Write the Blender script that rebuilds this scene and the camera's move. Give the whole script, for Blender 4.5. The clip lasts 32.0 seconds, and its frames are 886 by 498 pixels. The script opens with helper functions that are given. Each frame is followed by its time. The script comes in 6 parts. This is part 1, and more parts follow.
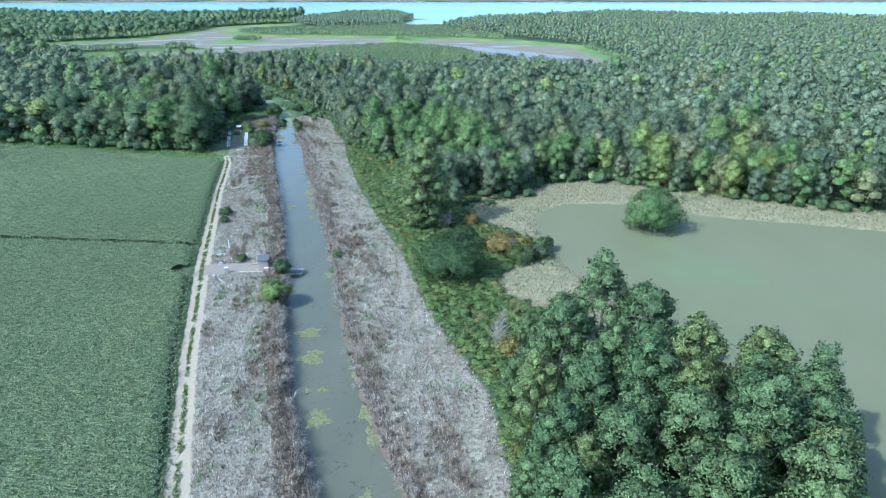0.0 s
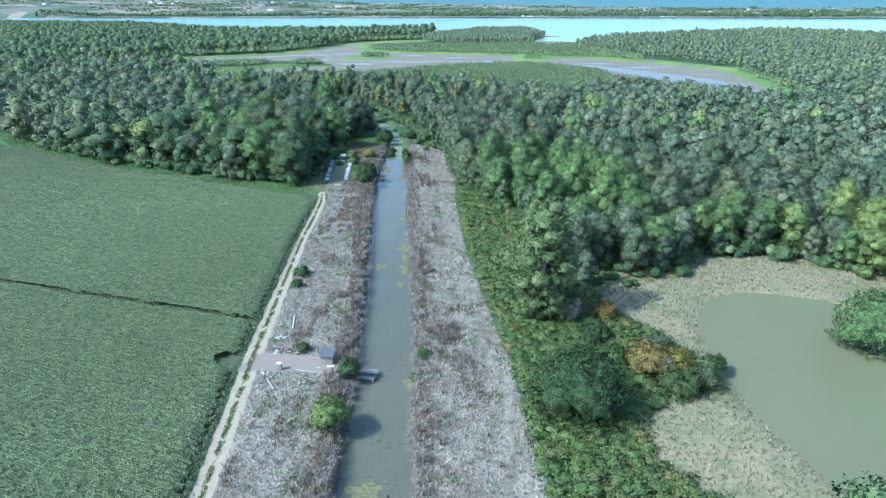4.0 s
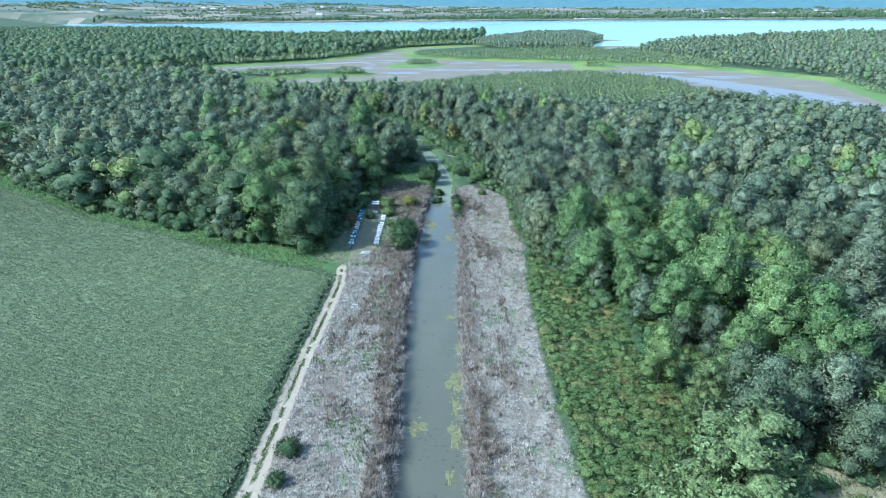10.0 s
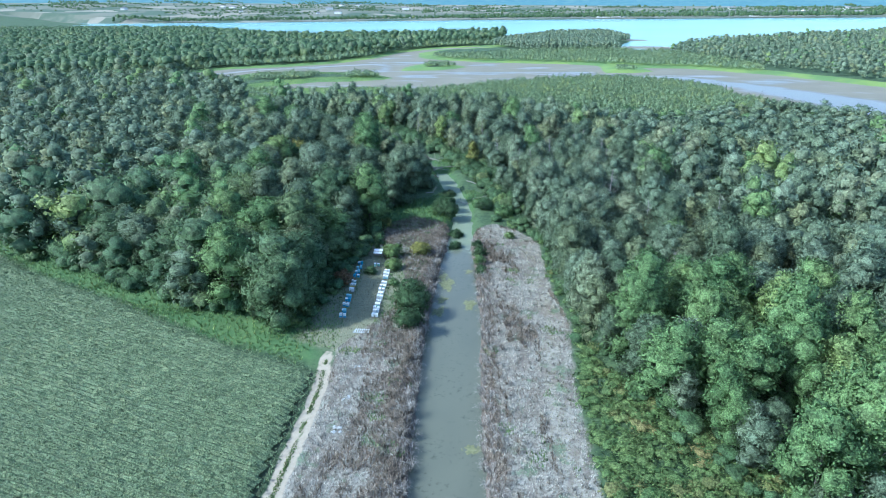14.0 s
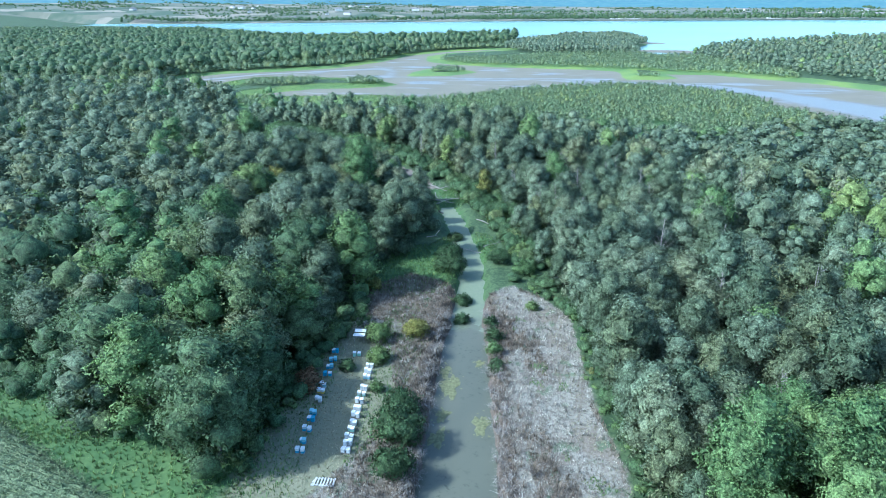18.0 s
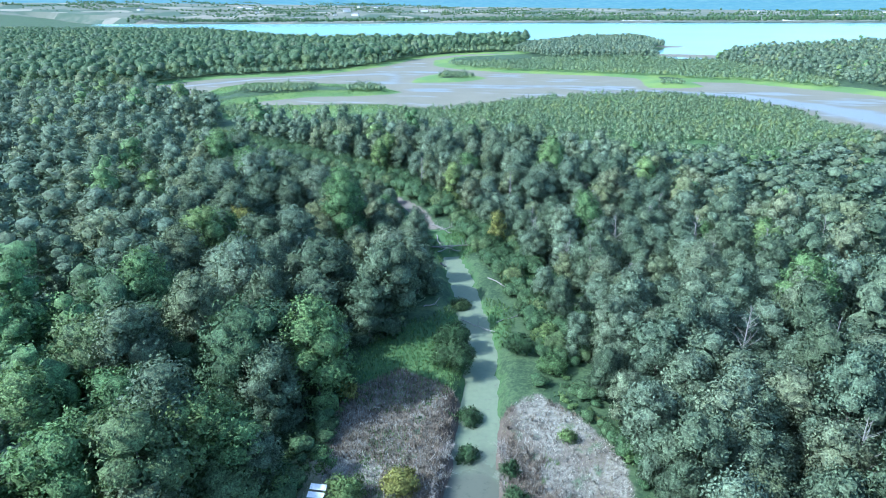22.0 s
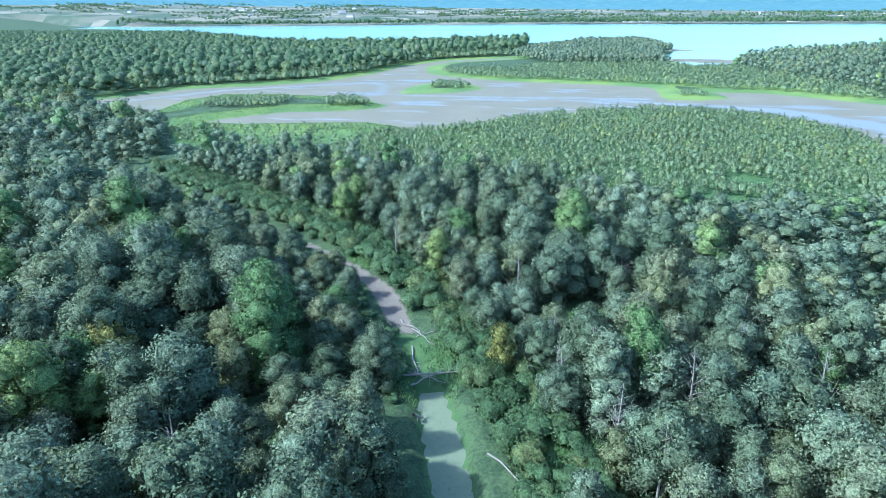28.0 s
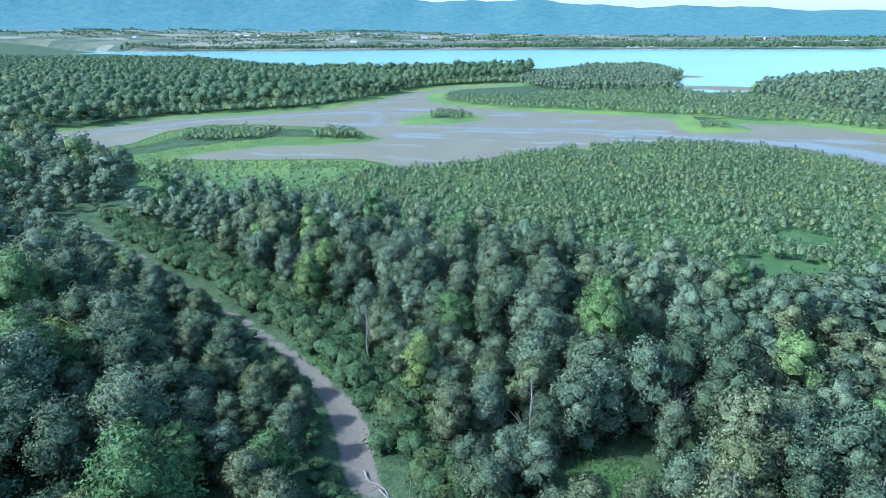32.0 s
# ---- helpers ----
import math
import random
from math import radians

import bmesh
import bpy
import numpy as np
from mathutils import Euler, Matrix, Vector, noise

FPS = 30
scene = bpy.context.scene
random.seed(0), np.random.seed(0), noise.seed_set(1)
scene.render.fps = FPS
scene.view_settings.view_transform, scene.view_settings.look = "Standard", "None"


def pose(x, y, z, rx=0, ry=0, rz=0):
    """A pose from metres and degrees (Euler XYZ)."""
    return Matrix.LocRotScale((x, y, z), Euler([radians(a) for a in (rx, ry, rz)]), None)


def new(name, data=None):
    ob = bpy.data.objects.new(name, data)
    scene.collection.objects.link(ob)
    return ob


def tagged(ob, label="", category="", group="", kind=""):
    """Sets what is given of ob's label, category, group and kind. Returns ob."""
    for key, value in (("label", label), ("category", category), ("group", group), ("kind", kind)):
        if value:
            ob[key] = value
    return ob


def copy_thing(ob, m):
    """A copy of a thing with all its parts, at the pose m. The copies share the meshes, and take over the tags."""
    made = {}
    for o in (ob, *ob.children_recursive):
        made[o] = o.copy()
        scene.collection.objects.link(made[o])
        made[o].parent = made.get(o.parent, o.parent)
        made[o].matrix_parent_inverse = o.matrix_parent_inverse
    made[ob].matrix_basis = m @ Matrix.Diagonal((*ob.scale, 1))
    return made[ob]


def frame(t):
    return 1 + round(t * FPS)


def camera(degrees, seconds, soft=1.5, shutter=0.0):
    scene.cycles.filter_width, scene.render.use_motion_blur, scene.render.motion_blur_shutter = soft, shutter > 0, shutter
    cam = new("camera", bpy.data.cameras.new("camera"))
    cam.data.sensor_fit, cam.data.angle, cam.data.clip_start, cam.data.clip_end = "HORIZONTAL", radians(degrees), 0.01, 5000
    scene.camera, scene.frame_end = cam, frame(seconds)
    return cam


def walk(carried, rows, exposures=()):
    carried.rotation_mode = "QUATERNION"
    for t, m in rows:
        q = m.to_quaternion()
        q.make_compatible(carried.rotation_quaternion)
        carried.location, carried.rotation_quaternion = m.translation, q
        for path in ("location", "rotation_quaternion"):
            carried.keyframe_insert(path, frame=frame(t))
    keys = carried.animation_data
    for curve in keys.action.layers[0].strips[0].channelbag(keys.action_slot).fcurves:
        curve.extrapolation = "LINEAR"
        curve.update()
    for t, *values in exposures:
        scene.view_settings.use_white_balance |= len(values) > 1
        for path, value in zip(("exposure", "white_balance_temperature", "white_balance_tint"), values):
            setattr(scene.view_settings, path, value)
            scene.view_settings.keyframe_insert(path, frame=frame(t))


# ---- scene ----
cam = camera(71.0, 32.0, 0.7)
METRES, EYE, TILT, LEAN, TURN = 270.0, 50.0, -23.0, 0.0, 0.0
ROWS = [
    (0.0, 0.0, 0.0, 0.0, 0.0, 0.0, -0.0),
    (0.5, 0.0025, 0.014, 0.0063, 1.89, 0.24, -0.8),
    (1.0, 0.0038, 0.0282, 0.0126, 3.33, 0.46, -1.42),
    (1.5, 0.0045, 0.0427, 0.0188, 5.02, 0.73, -2.14),
    (2.0, 0.0039, 0.0571, 0.0247, 6.66, 1.08, -2.84),
    (2.5, 0.0023, 0.0716, 0.0307, 7.94, 1.01, -3.34),
    (3.0, -0.0001, 0.0861, 0.0366, 8.97, 0.97, -3.73),
    (3.5, -0.0033, 0.1007, 0.0423, 9.85, 0.94, -4.06),
    (5.5, -0.0207, 0.1568, 0.0659, 11.89, 0.82, -4.58),
    (6.0, -0.025, 0.1708, 0.0719, 12.24, 0.82, -4.67),
    (6.5, -0.0291, 0.1849, 0.078, 12.59, 0.81, -4.78),
    (7.0, -0.0335, 0.1988, 0.0839, 12.98, 0.8, -4.89),
    (7.5, -0.038, 0.2126, 0.0898, 13.25, 0.81, -4.96),
    (8.0, -0.0423, 0.2266, 0.0957, 13.57, 0.79, -5.05),
    (8.5, -0.0468, 0.2406, 0.1015, 13.84, 0.8, -5.15),
    (9.0, -0.0513, 0.2544, 0.1076, 14.08, 0.79, -5.24),
    (9.5, -0.0557, 0.2682, 0.1136, 14.33, 0.8, -5.31),
    (10.0, -0.0602, 0.2822, 0.1194, 14.57, 0.8, -5.44),
    (10.5, -0.0647, 0.2959, 0.1255, 14.83, 0.79, -5.51),
    (11.0, -0.0694, 0.3096, 0.1317, 15.04, 0.79, -5.57),
    (11.5, -0.0737, 0.3234, 0.1378, 15.29, 0.75, -5.65),
    (12.0, -0.0781, 0.3373, 0.1438, 15.52, 0.67, -5.72),
    (12.5, -0.0822, 0.3512, 0.15, 15.71, 0.51, -5.79),
    (13.0, -0.0862, 0.3651, 0.1561, 15.93, 0.5, -5.89),
    (13.5, -0.0906, 0.3789, 0.1621, 16.13, 0.48, -5.92),
    (14.0, -0.0949, 0.393, 0.1679, 16.18, 0.51, -5.94),
    (14.5, -0.0985, 0.4072, 0.1737, 16.29, 0.52, -6.0),
    (16.5, -0.1158, 0.4624, 0.197, 16.7, 0.5, -6.25),
    (17.0, -0.1203, 0.4759, 0.2033, 16.76, 0.51, -6.29),
    (17.5, -0.1248, 0.4895, 0.2095, 16.87, 0.49, -6.34),
    (18.0, -0.1288, 0.5034, 0.2156, 16.97, 0.5, -6.39),
    (18.5, -0.1328, 0.5172, 0.2216, 17.05, 0.5, -6.49),
    (19.0, -0.1372, 0.5311, 0.2275, 17.17, 0.5, -6.58),
    (19.5, -0.1418, 0.5449, 0.2335, 17.29, 0.48, -6.63),
    (20.0, -0.1465, 0.5587, 0.2394, 17.39, 0.5, -6.69),
    (20.5, -0.151, 0.5724, 0.2452, 17.47, 0.48, -6.75),
    (21.0, -0.1554, 0.5864, 0.2511, 17.53, 0.52, -6.79),
    (21.5, -0.1597, 0.6, 0.2573, 17.63, 0.5, -6.83),
    (22.0, -0.1643, 0.6136, 0.2634, 17.66, 0.5, -6.83),
    (22.5, -0.1685, 0.6272, 0.2697, 17.7, 0.49, -6.81),
    (23.0, -0.1725, 0.6412, 0.2757, 17.73, 0.53, -6.81),
    (23.5, -0.1762, 0.655, 0.2817, 17.76, 0.53, -6.83),
    (24.0, -0.1803, 0.6687, 0.2877, 17.75, 0.53, -6.84),
    (24.5, -0.1847, 0.6821, 0.2938, 17.78, 0.53, -6.84),
    (25.0, -0.1892, 0.6956, 0.3, 17.74, 0.56, -6.78),
    (25.5, -0.1932, 0.7092, 0.3059, 17.71, 0.58, -6.76),
    (27.5, -0.2082, 0.7635, 0.3293, 17.53, 0.58, -6.72),
    (28.0, -0.2128, 0.7774, 0.3348, 17.48, 0.62, -6.63),
    (28.5, -0.2165, 0.7913, 0.3405, 17.33, 0.75, -6.55),
    (29.0, -0.2202, 0.8053, 0.3463, 17.33, 1.08, -6.56),
    (29.5, -0.2239, 0.819, 0.3521, 17.35, 1.34, -6.56),
    (30.0, -0.2275, 0.8327, 0.3578, 17.36, 1.61, -6.6),
    (30.5, -0.231, 0.8465, 0.3636, 17.46, 1.86, -6.69),
    (31.0, -0.2349, 0.86, 0.3696, 17.58, 2.09, -6.73),
    (31.5, -0.2388, 0.8737, 0.3757, 17.7, 2.34, -6.79),
    (32.0, -0.2426, 0.8874, 0.3819, 17.84, 2.62, -6.79),
]
walk(cam, [(t, pose(0, 0, EYE, TILT, LEAN, TURN) @ pose(METRES * x, METRES * y, METRES * z, 90 + pitch, roll, yaw)) for t, x, y, z, yaw, pitch, roll in ROWS],
     [(0.0, 1.0, 5150, 0), (12.0, 1.07, 5060, 0), (17.0, 1.12, 4950, -1), (22.0, 1.29, 4900, -1), (28.0, 1.29, 4900, -1), (32.0, 0.94, 4880, -3)])


# ---- world, sun ----
SUN_AZ, SUN_EL = radians(238.0), radians(43.0)   # compass bearing of the sun from +y, clockwise
sun_dir = Vector((math.sin(SUN_AZ) * math.cos(SUN_EL), math.cos(SUN_AZ) * math.cos(SUN_EL), math.sin(SUN_EL)))
world = bpy.data.worlds.new("sky_world")
scene.world = world
world.use_nodes = True
wn = world.node_tree
sky = wn.nodes.new("ShaderNodeTexSky")
sky.sky_type, sky.sun_disc = "NISHITA", False
sky.sun_elevation, sky.sun_rotation = SUN_EL, SUN_AZ
sky.air_density, sky.dust_density, sky.ozone_density = 1.0, 1.6, 1.5
wn.links.new(sky.outputs[0], wn.nodes["Background"].inputs[0])
wn.nodes["Background"].inputs[1].default_value = 0.15
sun = new("sun", bpy.data.lights.new("sun", "SUN"))
sun.data.energy, sun.data.angle, sun.data.color = 3.0, radians(1.0), (1.0, 0.95, 0.87)
sun.matrix_world = sun_dir.to_track_quat("Z", "Y").to_matrix().to_4x4()

# ---- node helpers ----


class Mat:
    """A node material with short calls."""

    def __init__(self, name):
        self.m = bpy.data.materials.new(name)
        self.m.use_nodes = True
        self.t = self.m.node_tree
        self.b = self.t.nodes["Principled BSDF"]
        self.b.inputs["Specular IOR Level"].default_value = 0.3
        self.geo = None

    def node(self, kind, **kw):
        n = self.t.nodes.new(kind)
        for k, v in kw.items():
            n.inputs[k.replace("_", " ")].default_value = v
        return n

    def link(self, a, b):
        self.t.links.new(a, b)

    def pos(self):
        if self.geo is None:
            self.geo = self.node("ShaderNodeNewGeometry")
        return self.geo.outputs["Position"]

    def noise(self, scale, detail=3.0, stretch=None, rough=0.55):
        n = self.node("ShaderNodeTexNoise", Scale=scale, Detail=detail, Roughness=rough)
        p = self.pos()
        if stretch:
            v = self.t.nodes.new("ShaderNodeMapping")
            v.inputs["Scale"].default_value = stretch[:3]
            if len(stretch) > 3:
                v.inputs["Rotation"].default_value = (0, 0, stretch[3])
            self.link(p, v.inputs["Vector"])
            p = v.outputs[0]
        self.link(p, n.inputs["Vector"])
        return n.outputs[0]

    def attr(self, name):
        n = self.t.nodes.new("ShaderNodeAttribute")
        n.attribute_name = name
        return n.outputs["Fac"]

    def math(self, op, a, b):
        n = self.t.nodes.new("ShaderNodeMath")
        n.operation = op
        for i, v in enumerate((a, b)):
            if isinstance(v, (int, float)):
                n.inputs[i].default_value = v
            else:
                self.link(v, n.inputs[i])
        return n.outputs[0]

    def step(self, v, lo, hi):
        n = self.t.nodes.new("ShaderNodeMapRange")
        n.interpolation_type = "SMOOTHSTEP"
        n.inputs["From Min"].default_value, n.inputs["From Max"].default_value = lo, hi
        self.link(v, n.inputs["Value"])
        return n.outputs[0]

    def mix(self, f, a, b):
        n = self.t.nodes.new("ShaderNodeMix")
        n.data_type = "RGBA"
        for i, v in ((0, f), (6, a), (7, b)):
            if isinstance(v, tuple):
                n.inputs[i].default_value = (*v, 1.0) if len(v) == 3 else v
            elif isinstance(v, (int, float)):
                n.inputs[i].default_value = v
            else:
                self.link(v, n.inputs[i])
        return n.outputs[2]

    def mixf(self, f, a, b):
        n = self.t.nodes.new("ShaderNodeMix")
        for i, v in ((0, f), (2, a), (3, b)):
            if isinstance(v, (int, float)):
                n.inputs[i].default_value = v
            else:
                self.link(v, n.inputs[i])
        return n.outputs[0]

    def bump(self, h, strength, dist):
        n = self.node("ShaderNodeBump", Strength=strength, Distance=dist)
        self.link(h, n.inputs["Height"])
        self.link(n.outputs[0], self.b.inputs["Normal"])

    def colour(self, c, rough=None):
        if isinstance(c, tuple):
            self.b.inputs["Base Color"].default_value = (*c, 1.0)
        else:
            self.link(c, self.b.inputs["Base Color"])
        if rough is not None:
            if isinstance(rough, (int, float)):
                self.b.inputs["Roughness"].default_value = rough
            else:
                self.link(rough, self.b.inputs["Roughness"])
        return self.m


def foliage(name, a, b, c, amount_c=0.25, rough=0.55, through_leaf=0.3, patch=0.02, fine=3.2, mottle=0.58):
    """Leaves: a to b by plant and leaf, c on some; light passes through the blades."""
    k = Mat(name)
    k.pos()
    island = k.geo.outputs["Random Per Island"]
    obj = k.t.nodes.new("ShaderNodeObjectInfo").outputs["Random"]
    var = k.math("FRACT", k.math("ADD", k.attr("var"), obj), 0.0)
    f = k.math("ADD", k.math("MULTIPLY", var, 0.72), k.math("MULTIPLY", island, 0.28))
    col = k.mix(f, a, b)
    big = k.step(k.noise(patch, 2.0), 0.5, 0.62)
    pick = k.step(k.math("FRACT", k.math("MULTIPLY", var, 7.31), 0.0), 1.0 - amount_c - 0.1, 1.0 - amount_c + 0.1)
    col = k.mix(k.math("MULTIPLY", pick, k.math("ADD", 0.45, k.math("MULTIPLY", big, 0.5))), col, c)
    grain = k.noise(fine, 4.0)
    sc = k.t.nodes.new("ShaderNodeVectorMath")
    sc.operation = "SCALE"
    k.link(col, sc.inputs[0])
    shade = k.math("ADD", 0.74, k.math("MULTIPLY", k.step(grain, 0.38, 0.63), 0.92))
    k.link(k.math("MULTIPLY", shade, k.math("ADD", 0.95 - mottle / 2, k.math("MULTIPLY", k.step(k.noise(0.9, 3.0), 0.38, 0.62), mottle))), sc.inputs["Scale"])
    k.b.inputs["Specular IOR Level"].default_value = 0.2
    col = sc.outputs[0]
    k.bump(grain, 1.0, 0.9 / fine)
    k.colour(col, rough)
    tr = k.t.nodes.new("ShaderNodeBsdfTranslucent")
    k.link(col, tr.inputs["Color"])
    mx = k.t.nodes.new("ShaderNodeMixShader")
    mx.inputs[0].default_value = through_leaf
    k.link(k.b.outputs[0], mx.inputs[1])
    k.link(tr.outputs[0], mx.inputs[2])
    k.link(mx.outputs[0], k.t.nodes["Material Output"].inputs["Surface"])
    return k.m


def surface(name, a, b, scale=3.0, rough=0.7, metal=0.0, bump=0.3, dist=0.01, stretch=None, spec=0.3):
    k = Mat(name)
    n = k.noise(scale, 5.0, stretch)
    k.b.inputs["Metallic"].default_value = metal
    k.b.inputs["Specular IOR Level"].default_value = spec
    k.bump(n, bump, dist)
    return k.colour(k.mix(k.step(n, 0.3, 0.7), a, b), rough)


M_WILLOW = foliage("willow_leaves", (0.090, 0.128, 0.074), (0.160, 0.202, 0.122), (0.195, 0.215, 0.105), fine=5.0)
M_GREY = foliage("grey_willow_leaves", (0.120, 0.165, 0.104), (0.202, 0.252, 0.164), (0.20, 0.22, 0.125), fine=5.0)
M_BRIGHT = foliage("maple_leaves", (0.102, 0.176, 0.070), (0.182, 0.262, 0.100), (0.23, 0.28, 0.095), 0.25, fine=5.0)
M_COTTON = foliage("cottonwood_leaves", (0.088, 0.146, 0.068), (0.150, 0.214, 0.100), (0.175, 0.22, 0.085), 0.25, fine=5.0)
M_DARK = foliage("dark_shrub_leaves", (0.054, 0.098, 0.042), (0.100, 0.152, 0.066), (0.13, 0.16, 0.06), 0.15, fine=5.0)
M_SHRUB = foliage("low_willow_leaves", (0.138, 0.195, 0.106), (0.205, 0.265, 0.140), (0.24, 0.28, 0.110), 0.3, fine=3.0)
M_BRAMBLE = foliage("bramble_leaves", (0.088, 0.146, 0.052), (0.165, 0.222, 0.076), (0.235, 0.200, 0.080), 0.16, patch=0.06, fine=5.0, mottle=0.25)
M_YELLOW = foliage("yellow_leaves", (0.22, 0.225, 0.07), (0.30, 0.275, 0.07), (0.14, 0.18, 0.07), 0.3)
M_ORANGE = foliage("orange_leaves", (0.25, 0.195, 0.070), (0.33, 0.235, 0.075), (0.19, 0.18, 0.07), 0.3)
M_RUST = foliage("rust_leaves", (0.22, 0.11, 0.06), (0.28, 0.15, 0.08), (0.14, 0.13, 0.07), 0.3)
M_CORN = foliage("maize_leaves", (0.080, 0.124, 0.062), (0.192, 0.240, 0.128), (0.215, 0.255, 0.13), 0.3, 0.6, 0.3, 0.03, 5.0, 0.12)
M_GRASS = foliage("meadow_grass", (0.092, 0.164, 0.058), (0.158, 0.230, 0.082), (0.21, 0.245, 0.088), 0.3, fine=5.0)
M_DRYGRASS = foliage("dry_grass_blades", (0.24, 0.215, 0.145), (0.37, 0.335, 0.235), (0.19, 0.215, 0.105), 0.35, 0.8, fine=5.0)
M_WEED = foliage("dead_weed_stalks", (0.21, 0.196, 0.165), (0.49, 0.46, 0.395), (0.21, 0.170, 0.130), 0.35, 0.85, 0.15, 0.12, 5.0)
M_BROWNWEED = foliage("brown_weed_stalks", (0.125, 0.096, 0.070), (0.25, 0.205, 0.155), (0.27, 0.235, 0.19), 0.3, 0.85, 0.1, 0.12, 5.0)
M_TWIG = foliage("bleached_twigs", (0.20, 0.18, 0.155), (0.40, 0.37, 0.33), (0.17, 0.14, 0.11), 0.3, 0.85, 0.1, 0.12, 5.0)
M_BARK = surface("bark", (0.10, 0.085, 0.07), (0.22, 0.20, 0.175), 6.0, 0.9)
M_DEADWOOD = surface("bleached_dead_wood", (0.20, 0.185, 0.17), (0.36, 0.335, 0.31), 8.0, 0.85)

# ---- plan ----
CANAL = [(24, -60, 8.6), (10, 0, 8.6), (-9.5, 52, 8.6), (-15.5, 68, 8.8), (-21.4, 90, 8.3), (-25.2, 107, 8.8), (-34.3, 141, 8.4),
         (-47, 185, 8.8), (-52, 205, 9.0), (-57.3, 225, 7.4), (-60.3, 237, 5.6), (-63.3, 250, 5.0), (-66.3, 262, 4.8),
         (-76, 284, 5.0), (-81, 294, 5.0), (-83.5, 299, 3.0)]
CREEK = [(-84, 298, 3.0), (-90, 309, 3.0), (-95.5, 316, 3.6), (-99.5, 322, 4.2), (-104.5, 328, 3.8), (-110, 332.5, 2.8), (-118.5, 338.5, 2.2),
         (-129, 344.2, 2.2), (-146, 353, 2.4), (-172, 365.6, 2.6), (-204, 380, 2.4), (-226, 391.5, 2.0)]
TRACK = [(6, -60, 2.6), (-11, 0, 2.6), (-27.5, 49, 2.5), (-36.0, 75, 2.3), (-45.1, 106, 2.6), (-57.3, 151.5, 2.2), (-60.2, 164.5, 2.2),
         (-63.7, 179, 2.1), (-66.8, 187.5, 1.8)]
BANK = [(-8, -60), (-12, 0), (-28, 49), (-36.5, 75), (-45, 106), (-57, 151), (-63.5, 180), (-66, 190), (-63, 203), (-64.5, 215), (-68, 223), (-77, 229),
        (-81, 244), (-76, 252), (-69, 250), (-60, 246), (-56, 252), (-50, 249), (-44, 243), (-37.7, 219), (-33, 207), (-31.5, 196), (-29, 184),
        (-24.5, 166), (-20.8, 151), (-8.2, 112), (-1, 85), (6, 66), (7.5, 49), (16, 0), (40, -60)]
FIELD = [(-0.4, -60), (-12.9, 0), (-28.9, 49), (-37.5, 74), (-46.7, 104), (-59.8, 156), (-66.0, 182.5), (-79, 184.5), (-100, 190), (-110, 193),
         (-137, 199), (-163, 208), (-202, 221), (-330, 262), (-420, 180), (-420, -60)]
POND = [(96, 124.5), (83, 128.5), (66, 132.5), (52.6, 137.5), (44, 142.5), (36.5, 143.6), (30, 142.8), (24, 138), (21.2, 130.4), (21.5, 119),
        (24, 106), (32, 88), (42, 70), (46, 58), (44.5, 50), (50, 30), (90, 10), (170, 20), (190, 70), (150, 108)]
DRY = [(8, 147), (20, 155), (48, 164), (62, 153), (100, 137), (160, 115), (160, 90), (60, 100), (52, 40), (44, 30), (34, 60), (30, 74), (19, 82), (15, 90), (10, 95), (9, 100), (13, 106), (20.5, 109), (20, 115), (16, 122), (11, 127), (6, 131)]
YARD = [(-64, 188), (-74, 190), (-76.5, 205), (-78.5, 222), (-80, 236), (-70, 240), (-63.5, 225), (-62, 205)]
BRAMBLE = [(9, 40), (8, 49), (6.5, 66), (-0.4, 85), (-7.5, 112), (-20, 152), (-24, 167), (-28.5, 185), (-31, 202), (-24, 192), (-12, 183), (-3, 173), (2, 158), (4, 148),
           (4, 138), (6, 131), (11, 127), (16, 122), (20, 115), (20.5, 109), (13, 106), (9, 100), (10, 95), (15, 90), (19, 82), (13, 70), (12, 60), (13, 40)]
MUD = [(-640, 385), (-470, 458), (-399, 499), (-380, 537), (-366, 587), (-329, 615), (-296, 652), (-283, 709), (-284, 792), (-263, 858), (-203, 905),
       (-203, 893), (-254, 835), (-262, 785), (-241, 728), (-213, 706), (-165, 685), (-126, 682), (-90, 679), (-62, 669), (-57, 640), (-52, 613),
       (-32, 615), (-17, 627), (-26, 653), (4, 656), (28, 641), (62, 618), (112, 558), (115, 463), (116, 381), (108, 377), (93, 387), (71, 431),
       (47, 465), (30, 492), (18, 537), (5, 557), (-10, 569), (-32, 578), (-57, 574), (-82, 564), (-106, 546), (-127, 526), (-135, 510),
       (-145, 497), (-159, 485), (-170, 494), (-185, 499), (-211, 491), (-240, 480), (-264, 477), (-262, 487), (-252, 504), (-243, 517),
       (-222, 524), (-205, 537), (-197, 549), (-216, 566), (-243, 580), (-290, 578), (-321, 570), (-327, 540), (-315, 500), (-318, 489),
       (-365, 473), (-450, 438), (-640, 352)]
LOW = [(-176, 438), (-200, 414), (-165, 410), (-125, 400), (-96, 394), (-70, 385), (-49, 385), (-21, 398), (10, 421), (40, 441), (62, 438), (44, 462), (26, 490), (12, 534), (0, 552), (-14, 562),
       (-34, 571), (-57, 567), (-80, 557), (-103, 540), (-122, 520), (-130, 504), (-142, 490), (-165, 474)]
SPIT = [(-232, 738), (-165, 692), (-90, 687), (30, 650), (62, 628), (56, 688), (-5, 820), (-46, 836), (-146, 812)]
ISLET = [(-212, 600), (-219, 630), (-217, 655), (-202, 670), (-178, 654), (-168, 641), (-179, 612)]
